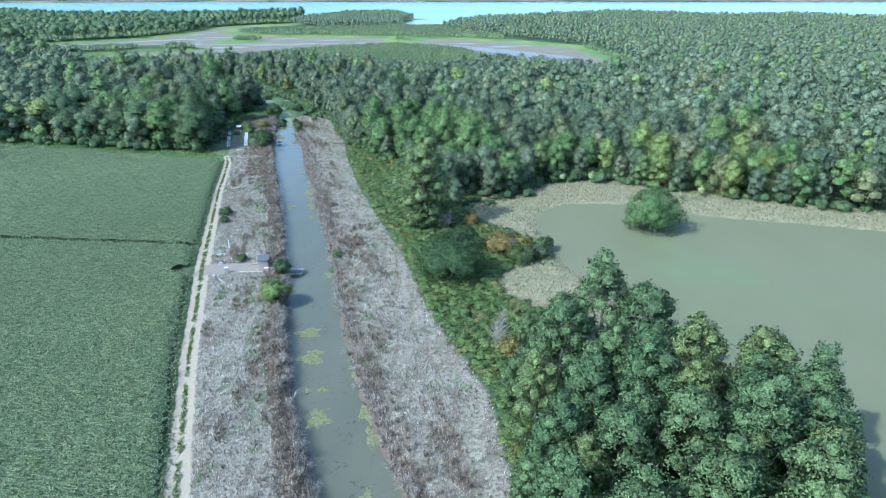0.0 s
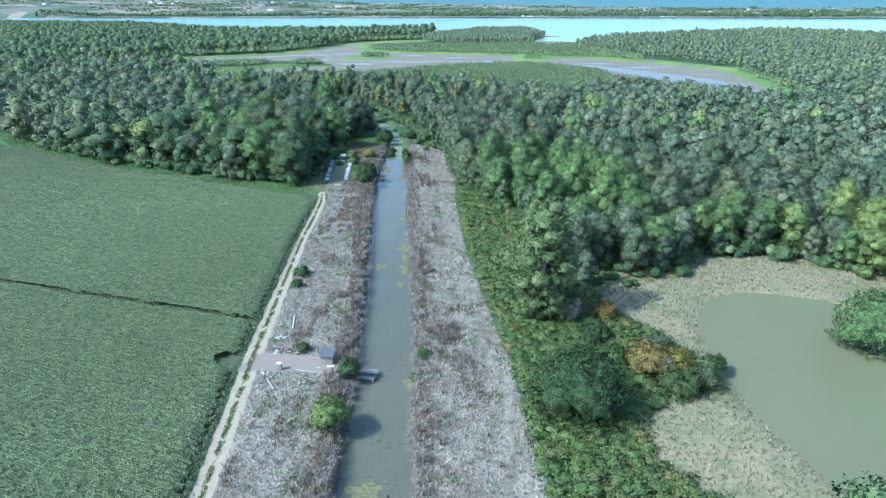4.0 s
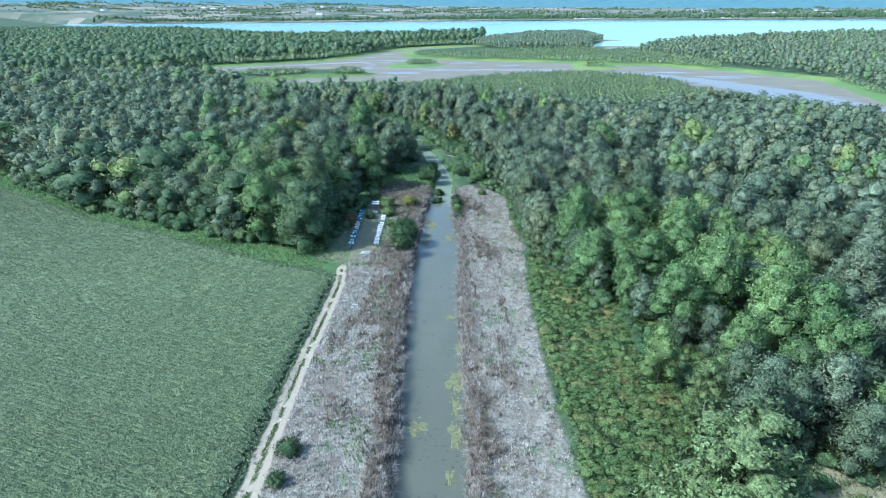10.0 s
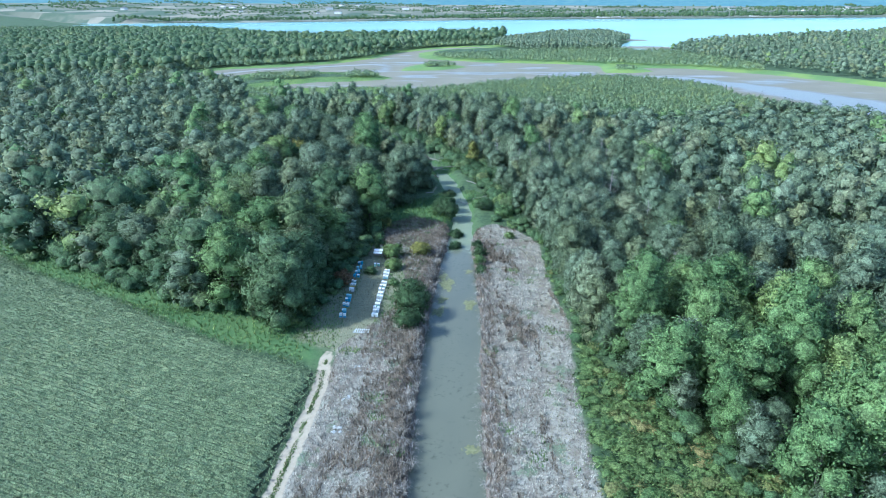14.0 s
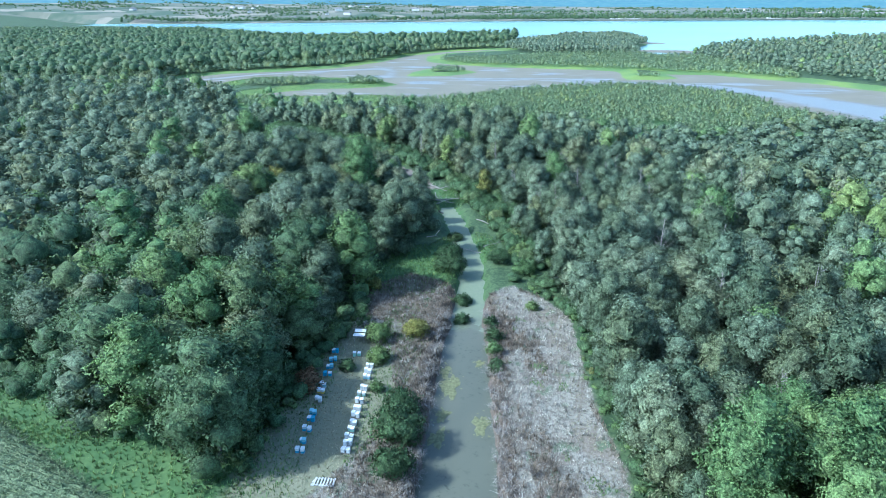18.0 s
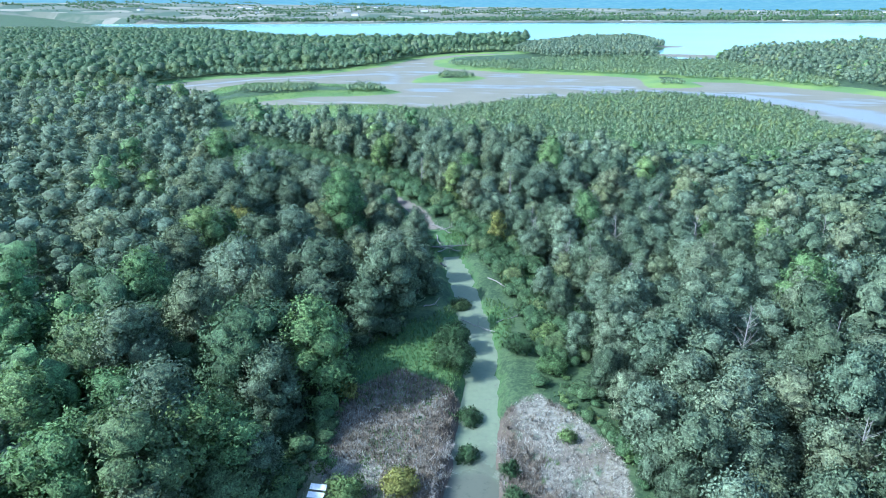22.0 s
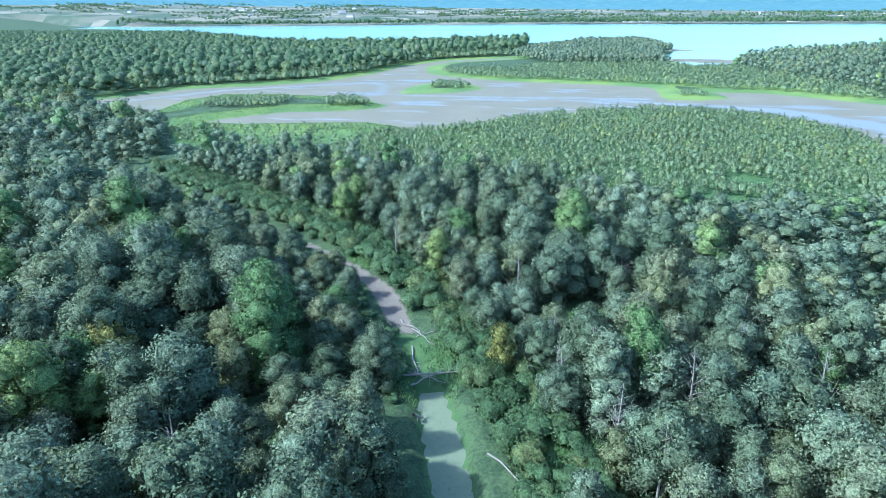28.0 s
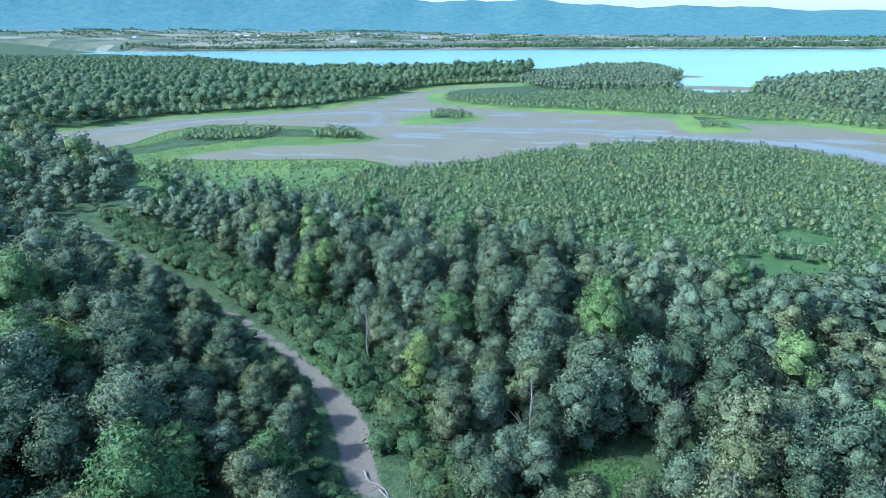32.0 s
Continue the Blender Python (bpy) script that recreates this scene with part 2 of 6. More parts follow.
LAKE = [(-2400, 2090), (-1857, 1830), (-1239, 1600), (-843, 1239), (-570, 1036), (-400, 1060), (-240, 1184), (-180, 1200),
        (-92, 1230), (-40, 1070), (-60, 935), (-52, 850), (-32, 796), (2, 859), (20, 955), (115, 1083), (192, 1147), (340, 1263), (459, 1107),
        (603, 1147), (681, 1016), (1500, 900), (4200, 900), (4200, 2150), (378, 2205), (-529, 2215), (-1630, 2030), (-2350, 2150)]
VERGE = [(-66, 184), (-100, 190), (-137, 199), (-163, 208), (-202, 221), (-330, 262), (-330, 276), (-200, 236), (-160, 222), (-130, 213), (-100, 206), (-78, 200)]
GLADES = [(-75, 255, 8, 12), (-70, 268, 6, 9), (-67, 322, 6, 5), (-64, 289, 5, 5), (-85, 303, 6, 8), (-57, 276, 5, 5), (-38, 403, 10, 8),
          (-30, 428, 7, 7), (-150, 197, 26, 6), (-95, 189, 25, 4), (-205, 214, 34, 7), (-112, 341, 6, 5)]


def seg_dist(X, Y, pts, closed):
    """Least distance to a polyline, and the position along it as a fraction of the nearest segment."""
    best = np.full(X.shape, 1e9)
    idx = np.zeros(X.shape, int)
    frac = np.zeros(X.shape)
    n = len(pts)
    for i in range(n if closed else n - 1):
        ax, ay = pts[i][:2]
        bx, by = pts[(i + 1) % n][:2]
        dx, dy = bx - ax, by - ay
        f = np.clip(((X - ax) * dx + (Y - ay) * dy) / (dx * dx + dy * dy), 0, 1)
        d = np.hypot(X - ax - f * dx, Y - ay - f * dy)
        m = d < best
        best[m], idx[m], frac[m] = d[m], i, f[m]
    return best, idx, frac


def inside(X, Y, pts):
    r = np.zeros(X.shape, bool)
    n = len(pts)
    for i in range(n):
        ax, ay = pts[i][:2]
        bx, by = pts[(i + 1) % n][:2]
        if ay != by:
            r ^= ((ay > Y) != (by > Y)) & (X < (bx - ax) * (Y - ay) / (by - ay) + ax)
    return r


def poly_sd(X, Y, pts):
    """Signed distance, positive inside."""
    d = seg_dist(X, Y, pts, True)[0]
    return np.where(inside(X, Y, pts), d, -d)


def line_sd(X, Y, pts):
    """Positive inside a ribbon of the given widths."""
    d, i, f = seg_dist(X, Y, pts, False)
    w = np.array([p[2] for p in pts])
    return (w[i] * (1 - f) + w[np.minimum(i + 1, len(pts) - 1)] * f) / 2 - d


def wave(X, Y, s, seed=0.0):
    """A cheap smooth wobble between -1 and 1."""
    a = np.sin(X * s + 1.7 * np.sin(Y * s * 0.63 + seed)) + np.sin(Y * s * 1.31 + 2.1 * np.sin(X * s * 0.47 - seed) + seed * 2.3)
    b = np.sin((X + Y) * s * 2.3 + seed * 1.3) * np.sin((X - Y) * s * 1.9 - seed)
    return (a * 0.5 + b * 0.6) / 1.6


def glade_sd(X, Y):
    r = np.full(X.shape, -50.0)
    for gx, gy, a, b in GLADES:
        r = np.maximum(r, (1 - np.hypot((X - gx) / a, (Y - gy) / b)) * min(a, b))
    return r


def mud_sd(X, Y):
    bar = np.maximum((1 - np.hypot((X + 18) / 62, (Y - 905) / 30)) * 30, (1 - np.hypot((X + 48) / 30, (Y - 1062) / 26)) * 26)
    return np.maximum(bar, np.minimum(poly_sd(X, Y, MUD), -poly_sd(X, Y, ISLET)) + 1.5 * wave(X, Y, 0.12, 2.0))


def height(X, Y):
    z = 1.5 + 0.12 * wave(X, Y, 0.15) + 0.08 * wave(X, Y, 0.6, 1.0)
    far = np.hypot(X + 60, Y - 260)
    z += np.clip(np.minimum(far, 3800) - 2350, 0, None) * np.interp(np.degrees(np.arctan2(X + 60, Y - 260)), [-60, -45, -18, 10], [0.062, 0.060, 0.034, 0.010])
    ramp = lambda d, lo, hi: np.clip((d - lo) / (hi - lo), 0, 1)
    sm = lambda t: t * t * (3 - 2 * t)
    m = sm(ramp(mud_sd(X, Y), -9, 2))
    z = z * (1 - m) + m * 0.28
    p = sm(ramp(poly_sd(X, Y, POND), -2.5, 1.5))
    z = z * (1 - p) + p * 0.55
    c = sm(ramp(line_sd(X, Y, CREEK), -2.5, 1.0))
    z = z * (1 - c) + c * 0.55
    c = sm(ramp(line_sd(X, Y, CANAL) + 0.5 * wave(X, Y, 0.9, 3.0), -1.7, 1.0))
    z = z * (1 - c) - c * 0.75
    lake = sm(ramp(poly_sd(X, Y, LAKE) + 4 * wave(X, Y, 0.03, 1.0), -6, 6))
    z = z * (1 - lake) - lake * 1.2
    bar = 1 - np.hypot((X + 18) / 58, (Y - 905) / 26) + 0.15 * wave(X, Y, 0.08, 1.0)
    bar = np.maximum(bar, 1 - np.hypot((X + 48) / 26, (Y - 1062) / 22))
    return np.maximum(z, np.where(bar > -0.2, np.minimum(bar, 0.35) * 0.8, -9))


def mesh_obj(name, V, F, mats=(), parent=None, var=None, midx=None, smooth=False, normals=None):
    """A mesh from arrays. F: one (n, k) array or a list of them."""
    Fs = F if isinstance(F, list) else [F]
    Fs = [f for f in Fs if len(f)]
    me = bpy.data.meshes.new(name)
    me.vertices.add(len(V))
    me.vertices.foreach_set("co", np.asarray(V, np.float32).ravel())
    loops = np.concatenate([f.ravel() for f in Fs]).astype(np.int32)
    sizes = np.concatenate([np.full(len(f), f.shape[1]) for f in Fs])
    me.loops.add(len(loops))
    me.loops.foreach_set("vertex_index", loops)
    me.polygons.add(len(sizes))
    me.polygons.foreach_set("loop_start", (np.cumsum(sizes) - sizes).astype(np.int32))
    if midx is not None:
        me.polygons.foreach_set("material_index", np.asarray(midx, np.int32))
    me.polygons.foreach_set("use_smooth", np.full(len(sizes), smooth))
    if var is not None:
        for key, val in (var.items() if isinstance(var, dict) else (("var", var),)):
            me.attributes.new(key, "FLOAT", "POINT").data.foreach_set("value", np.asarray(val, np.float32).ravel())
    me.update()
    me.validate()
    if normals is not None:
        me.attributes.new("custom_normal", "FLOAT_VECTOR", "POINT").data.foreach_set("vector", np.asarray(normals, np.float32).ravel())
    for m in mats:
        me.materials.append(m)
    ob = new(name, me)
    ob.parent = parent
    return ob


def part(name, bm, material, parent, label=""):
    me = bpy.data.meshes.new(name)
    bm.to_mesh(me)
    bm.free()
    me.materials.append(material)
    ob = new(name, me)
    ob.parent = parent
    return tagged(ob, label)


def thing(name, x, y, z, turn, label, category, group="", scale=1.0):
    e = new(name)
    e.empty_display_size = 0.3
    e.matrix_world = pose(x, y, z, 0, 0, turn) @ Matrix.Diagonal((scale, scale, scale, 1))
    return tagged(e, label, category, group)


def gz(x, y):
    return float(height(np.array([float(x)]), np.array([float(y)]))[0])


# ---- ground ----
def spread(a, b, step):
    return np.linspace(a, b, max(2, int(round((b - a) / step))), endpoint=False)


gx = np.concatenate([spread(-5200, -1200, 160), spread(-1200, -440, 24), spread(-440, -130, 4.0), spread(-130, -74, 1.4), spread(-74, -16, 0.75), spread(-16, 60, 1.4), spread(60, 200, 4.0),
                     spread(200, 800, 25), spread(800, 5201, 170)])
gy = np.concatenate([spread(-400, 20, 25), spread(20, 350, 2.1), spread(350, 720, 4.0), spread(720, 1300, 14), spread(1300, 2600, 45), spread(2600, 5600, 150)])
GX, GY = np.meshgrid(gx, gy)
nx, ny = len(gx), len(gy)
q = (np.arange(ny - 1)[:, None] * nx + np.arange(nx - 1)[None, :]).ravel()
X, Y = GX.ravel(), GY.ravel()
clip = lambda a: np.clip(a, -60, 60)

g = Mat("ground_cover")
n_fine, n_mid, n_big = g.noise(2.2, 5.0), g.noise(0.35, 4.0), g.noise(0.05, 3.0)
n_edge = g.math("SUBTRACT", g.noise(0.5, 4.0), 0.5)


def mask(name, lo, hi, amp):
    return g.step(g.math("ADD", g.attr(name), g.math("MULTIPLY", n_edge, amp)), lo, hi)


col = g.mix(g.step(g.math("ADD", g.math("MULTIPLY", n_fine, 0.5), g.math("MULTIPLY", n_mid, 0.5)), 0.36, 0.62), (0.030, 0.055, 0.026), (0.085, 0.125, 0.055))
grass = g.mix(n_fine, (0.062, 0.118, 0.042), (0.125, 0.192, 0.066))
grass = g.mix(g.step(n_mid, 0.35, 0.65), grass, (0.062, 0.120, 0.042))
grass = g.mix(g.math("MULTIPLY", g.step(g.attr("mud"), -58.0, -40.0), 0.65), grass, g.mix(n_mid, (0.105, 0.190, 0.055), (0.190, 0.275, 0.085)))
grass = g.mix(g.math("MULTIPLY", g.step(g.noise(0.03, 4.0), 0.42, 0.62), g.math("MULTIPLY", g.step(g.attr("mud"), -40.0, -30.0), 0.8)), grass, (0.20, 0.27, 0.065))
col = g.mix(mask("grass", -1.0, 1.0, 5.0), col, grass)
dry = g.mix(n_fine, (0.165, 0.155, 0.085), (0.36, 0.325, 0.215))
yard = g.mix(n_fine, (0.130, 0.150, 0.085), (0.255, 0.240, 0.165))
col = g.mix(mask("yard", -1.0, 1.0, 4.0), col, yard)
dry = g.mix(g.math("MULTIPLY", g.step(n_mid, 0.45, 0.60), 0.45), dry, (0.13, 0.165, 0.075))
dry = g.mix(g.math("MULTIPLY", g.step(n_big, 0.50, 0.62), 0.5), dry, (0.135, 0.17, 0.075))
col = g.mix(mask("dry", -1.0, 1.0, 6.0), col, dry)
streak = g.noise(0.7, 4.0, (1.0, 0.12, 1.0, radians(-16)))
bank = g.mix(n_fine, (0.195, 0.182, 0.150), (0.42, 0.395, 0.335))
bank = g.mix(g.math("MULTIPLY", g.step(streak, 0.50, 0.62), 0.75), bank, (0.185, 0.158, 0.128))
bank = g.mix(g.math("MULTIPLY", g.step(g.noise(0.16, 4.0), 0.5, 0.62), 0.7), bank, (0.200, 0.165, 0.132))
bank = g.mix(g.math("MULTIPLY", g.step(n_mid, 0.57, 0.66), 0.7), bank, (0.10, 0.17, 0.085))
bank = g.mix(g.step(g.math("ADD", g.attr("canal"), g.math("MULTIPLY", n_edge, 2.5)), -3.2, -1.4), bank, (0.115, 0.088, 0.07))
bank = g.mix(g.math("MULTIPLY", g.step(g.noise(2.4, 6.0, None, 0.75), 0.47, 0.58), 0.7), bank, (0.12, 0.105, 0.08))
col = g.mix(mask("bank", -0.5, 0.5, 2.0), col, bank)
col = g.mix(mask("field", -0.4, 0.4, 0.6), col, g.mix(n_fine, (0.055, 0.075, 0.040), (0.11, 0.12, 0.07)))
sand = g.mix(n_fine, (0.28, 0.235, 0.17), (0.45, 0.39, 0.30))
verge = g.math("MULTIPLY", g.step(g.math("ADD", g.attr("track"), g.math("MULTIPLY", n_edge, 1.6)), 0.85, 1.15), g.step(n_big, 0.42, 0.5))
sand = g.mix(g.math("MULTIPLY", verge, 0.8), sand, (0.13, 0.16, 0.075))
crest = g.math("MULTIPLY", g.step(g.math("ADD", g.attr("track"), g.math("MULTIPLY", n_edge, 0.8)), 0.72, 0.9), g.step(n_mid, 0.30, 0.44))
sand = g.mix(g.math("MULTIPLY", crest, 0.85), sand, (0.13, 0.155, 0.075))
col = g.mix(mask("track", -0.15, 0.2, 0.9), col, sand)
col = g.mix(mask("dirt", -0.4, 0.5, 1.5), col, g.mix(n_fine, (0.20, 0.165, 0.14), (0.30, 0.26, 0.225)))
col = g.mix(g.math("MULTIPLY", mask("creek", -0.4, 0.2, 1.5), g.step(g.math("ADD", g.attr("upstream"), g.math("MULTIPLY", n_edge, 4.0)), -1.0, 1.0)), col, g.mix(n_fine, (0.135, 0.112, 0.095), (0.235, 0.205, 0.178)))
wet_n = g.noise(0.018, 5.0, (1.0, 2.6, 1.0, radians(-12)))
wet = g.math("MULTIPLY", g.step(wet_n, 0.50, 0.66), g.step(g.attr("mud"), 4.0, 12.0))
wet = g.math("MAXIMUM", wet, g.step(g.math("ADD", g.attr("rill"), g.math("MULTIPLY", g.math("SUBTRACT", g.noise(0.06, 5.0, None, 0.65), 0.5), 14.0)), -5.0, 6.0))
mud = g.mix(n_big, (0.165, 0.150, 0.112), (0.235, 0.215, 0.165))
mud = g.mix(g.math("MULTIPLY", g.step(n_mid, 0.5, 0.7), 0.3), mud, (0.20, 0.20, 0.12))
mud = g.mix(g.math("MULTIPLY", wet, 0.8), mud, (0.215, 0.225, 0.230))
is_mud = mask("mud", -1.0, 1.0, 4.0)
col = g.mix(is_mud, col, mud)
sep = g.t.nodes.new("ShaderNodeSeparateXYZ")
g.link(g.pos(), sep.inputs[0])
over = g.step(sep.outputs[1], 1950.0, 2020.0)
vor = g.node("ShaderNodeTexVoronoi", Scale=0.0075)
g.link(g.pos(), vor.inputs["Vector"])
plots = g.mix(g.step(vor.outputs["Color"], 0.35, 0.55), (0.27, 0.245, 0.19), (0.075, 0.11, 0.07))
plots = g.mix(g.step(g.noise(0.004, 4.0), 0.45, 0.55), plots, (0.16, 0.165, 0.12))
col = g.mix(over, col, plots)
g.bump(g.math("ADD", n_fine, n_mid), 0.5, 0.15)
g.colour(col, g.mixf(g.math("MULTIPLY", is_mud, wet), 0.85, 0.38))

RILL = [(-640, 372, 8), (-420, 484, 8), (-370, 515, 9), (-335, 590, 8), (-290, 630, 10), (-255, 655, 14), (-240, 640, 6), (-225, 596, 5), (-150, 600, 8),
        (-95, 610, 9), (-50, 596, 14), (0, 588, 20), (40, 545, 26), (75, 490, 40), (98, 420, 34), (108, 388, 12)]
meadow = np.maximum(mud_sd(X, Y) + 17 + 5 * wave(X, Y, 0.05, 4.0), poly_sd(X, Y, [(-290, 478), (-262, 452), (-240, 428), (-200, 427), (-176, 436), (-172, 466), (-150, 484), (-168, 500), (-260, 485)]))
meadow = np.maximum(np.maximum(meadow, glade_sd(X, Y)), poly_sd(X, Y, VERGE))
meadow = np.maximum(meadow, poly_sd(X, Y, LOW) * 0.3)
meadow = np.maximum(meadow, poly_sd(X, Y, SPIT))
meadow = np.maximum(meadow, np.where(Y > 236, np.maximum(line_sd(X, Y, CANAL) + 0.2, np.where(Y < 314, line_sd(X, Y, CREEK) + 1.0, -50)), -50))
DIRT = [(-46, 101.5), (-44.5, 107), (-36, 107.5), (-31.5, 106.5), (-31, 103.5), (-38, 102.8)]
ground = mesh_obj("ground", np.stack([X, Y, height(X, Y)], 1), np.stack([q, q + 1, q + nx + 1, q + nx], 1), [g.m], None, {
    "mud": clip(mud_sd(X, Y)), "grass": clip(meadow), "bank": clip(poly_sd(X, Y, BANK)), "field": clip(poly_sd(X, Y, FIELD)),
    "track": clip(line_sd(X, Y, TRACK)), "creek": clip(line_sd(X, Y, CREEK)), "canal": clip(line_sd(X, Y, CANAL)), "dry": clip(poly_sd(X, Y, DRY)), "yard": clip(poly_sd(X, Y, YARD)),
    "rill": clip(line_sd(X, Y, RILL)), "upstream": clip(Y - 313), "dirt": clip(poly_sd(X, Y, DIRT))}, None, True)
tagged(ground, "flat river lowland of forest soil, meadow, mud and dry banks", "ground", kind="structure")

# ---- water ----


def ribbon(name, pts, z, mat, extra):
    """A flat sheet along a polyline, wider than its widths by extra."""
    p = np.array([(a, b) for a, b, _ in pts], float)
    d = np.gradient(p, axis=0)
    d /= np.linalg.norm(d, axis=1)[:, None]
    s = np.stack([-d[:, 1], d[:, 0]], 1)
    w = np.array([c for *_, c in pts])[:, None] / 2 + extra
    V = np.concatenate([np.c_[p + s * w, np.full(len(p), z)], np.c_[p - s * w, np.full(len(p), z)]])
    i = np.arange(len(p) - 1)
    n = len(p)
    return mesh_obj(name, V, np.stack([i, i + n, i + n + 1, i + 1], 1), [mat])


k = Mat("canal_water")
weed = k.math("MULTIPLY", k.step(k.noise(1.3, 7.0, None, 0.7), 0.52, 0.68), k.step(k.noise(0.16, 3.0), 0.42, 0.58))
silt = k.noise(0.09, 3.0, (1.0, 0.35, 1.0, radians(-16)))
c = k.mix(silt, (0.086, 0.094, 0.074), (0.156, 0.156, 0.112))
c = k.mix(k.math("MULTIPLY", weed, 0.7), c, (0.05, 0.058, 0.042))
sp = k.t.nodes.new("ShaderNodeSeparateXYZ")
k.link(k.pos(), sp.inputs[0])
film = k.step(k.math("ADD", sp.outputs[1], k.math("MULTIPLY", k.noise(0.25, 4.0), 26.0)), 246.0, 258.0)
film = k.math("MULTIPLY", film, k.step(k.noise(0.8, 5.0), 0.18, 0.46))
c = k.mix(film, c, k.mix(k.noise(1.5, 4.0), (0.15, 0.185, 0.115), (0.225, 0.25, 0.165)))
k.b.inputs["IOR"].default_value = 1.33
k.b.inputs["Specular IOR Level"].default_value = 0.5
k.bump(k.noise(1.5, 2.0), 0.05, 0.02)
M_CANAL = k.colour(c, k.mixf(film, 0.07, 0.6))
tagged(ribbon("canal_water", CANAL, 0.0, M_CANAL, 2.2), "still murky grey-green canal water between dry banks", "water", kind="structure")

k = Mat("lake_water")
k.b.inputs["Specular IOR Level"].default_value = 0.5
k.b.inputs["IOR"].default_value = 1.33
k.bump(k.noise(0.25, 3.0), 0.04, 0.05)
M_LAKE = k.colour(k.mix(k.noise(0.004, 3.0), (0.22, 0.38, 0.38), (0.28, 0.44, 0.43)), 0.2)
lv = np.array([(-4200, 780, 0.0), (4600, 780, 0.0), (4600, 3000, 0.0), (-4200, 3000, 0.0)])
tagged(mesh_obj("lake_water", lv, np.array([[0, 1, 2, 3]]), [M_LAKE]), "broad calm pale blue lake reflecting the sky", "water", kind="structure")

k = Mat("pond_scum")
c = k.mix(k.noise(0.06, 4.0, (1.0, 0.5, 1.0)), (0.142, 0.152, 0.085), (0.185, 0.185, 0.118))
c = k.mix(k.step(k.noise(0.03, 3.0), 0.50, 0.75), c, (0.155, 0.19, 0.10))
c = k.mix(k.math("MULTIPLY", k.step(k.noise(1.2, 5.0), 0.60, 0.70), 0.3), c, (0.13, 0.15, 0.10))
k.b.inputs["Specular IOR Level"].default_value = 0.15
M_POND = k.colour(c, 0.6)
pv = np.array([(x, y, 1.0) for x, y in POND])
cen = pv.mean(0)
pv = np.concatenate([cen + (pv - cen) * 1.03, [cen]])
pv[:, 2] = 1.0
pi = np.arange(len(POND))
tagged(mesh_obj("pond_water", pv, np.stack([pi, (pi + 1) % len(POND), np.full(len(POND), len(POND))], 1), [M_POND]),
       "shallow pond covered with a pale green film of algae", "water", kind="structure")

# ---- plants: templates ----
ICO = {}


def ico(level=1):
    """Points and upper faces of a unit icosphere."""
    if level not in ICO:
        b = bmesh.new()
        bmesh.ops.create_icosphere(b, subdivisions=level, radius=1.0)
        b.verts.ensure_lookup_table()
        ICO[level] = (np.array([v.co[:] for v in b.verts]), np.array([[v.index for v in f.verts] for f in b.faces if f.normal.z > -0.45]))
        b.free()
    return ICO[level]


def unit(v):
    return v / np.maximum(np.linalg.norm(v, axis=1)[:, None], 1e-9)


def leaf_quads(c, n, size, rng, slim=0.6):
    """Rhombic leaf sprays at c that face n."""
    n = unit(n)
    u = unit(np.cross(n, rng.normal(size=n.shape)))
    v = np.cross(n, u)
    s = size * rng.uniform(0.65, 1.25, (len(c), 1))
    V = np.stack([c + u * s, c + v * s * slim + n * s * 0.12, c - u * s, c - v * s * slim + n * s * 0.12], 1).reshape(-1, 3)
    return V, np.arange(len(V)).reshape(-1, 4)


def lumps(P, scale, rng):
    """Smooth three-dimensional unevenness between about -1 and 1."""
    out = np.zeros(len(P))
    for _ in range(5):
        k = rng.normal(size=3)
        k *= rng.uniform(0.7, 1.5) / scale / np.linalg.norm(k)
        out += np.sin(P @ k * 2.2 + rng.uniform(0, 6.28))
    return out / 2.6


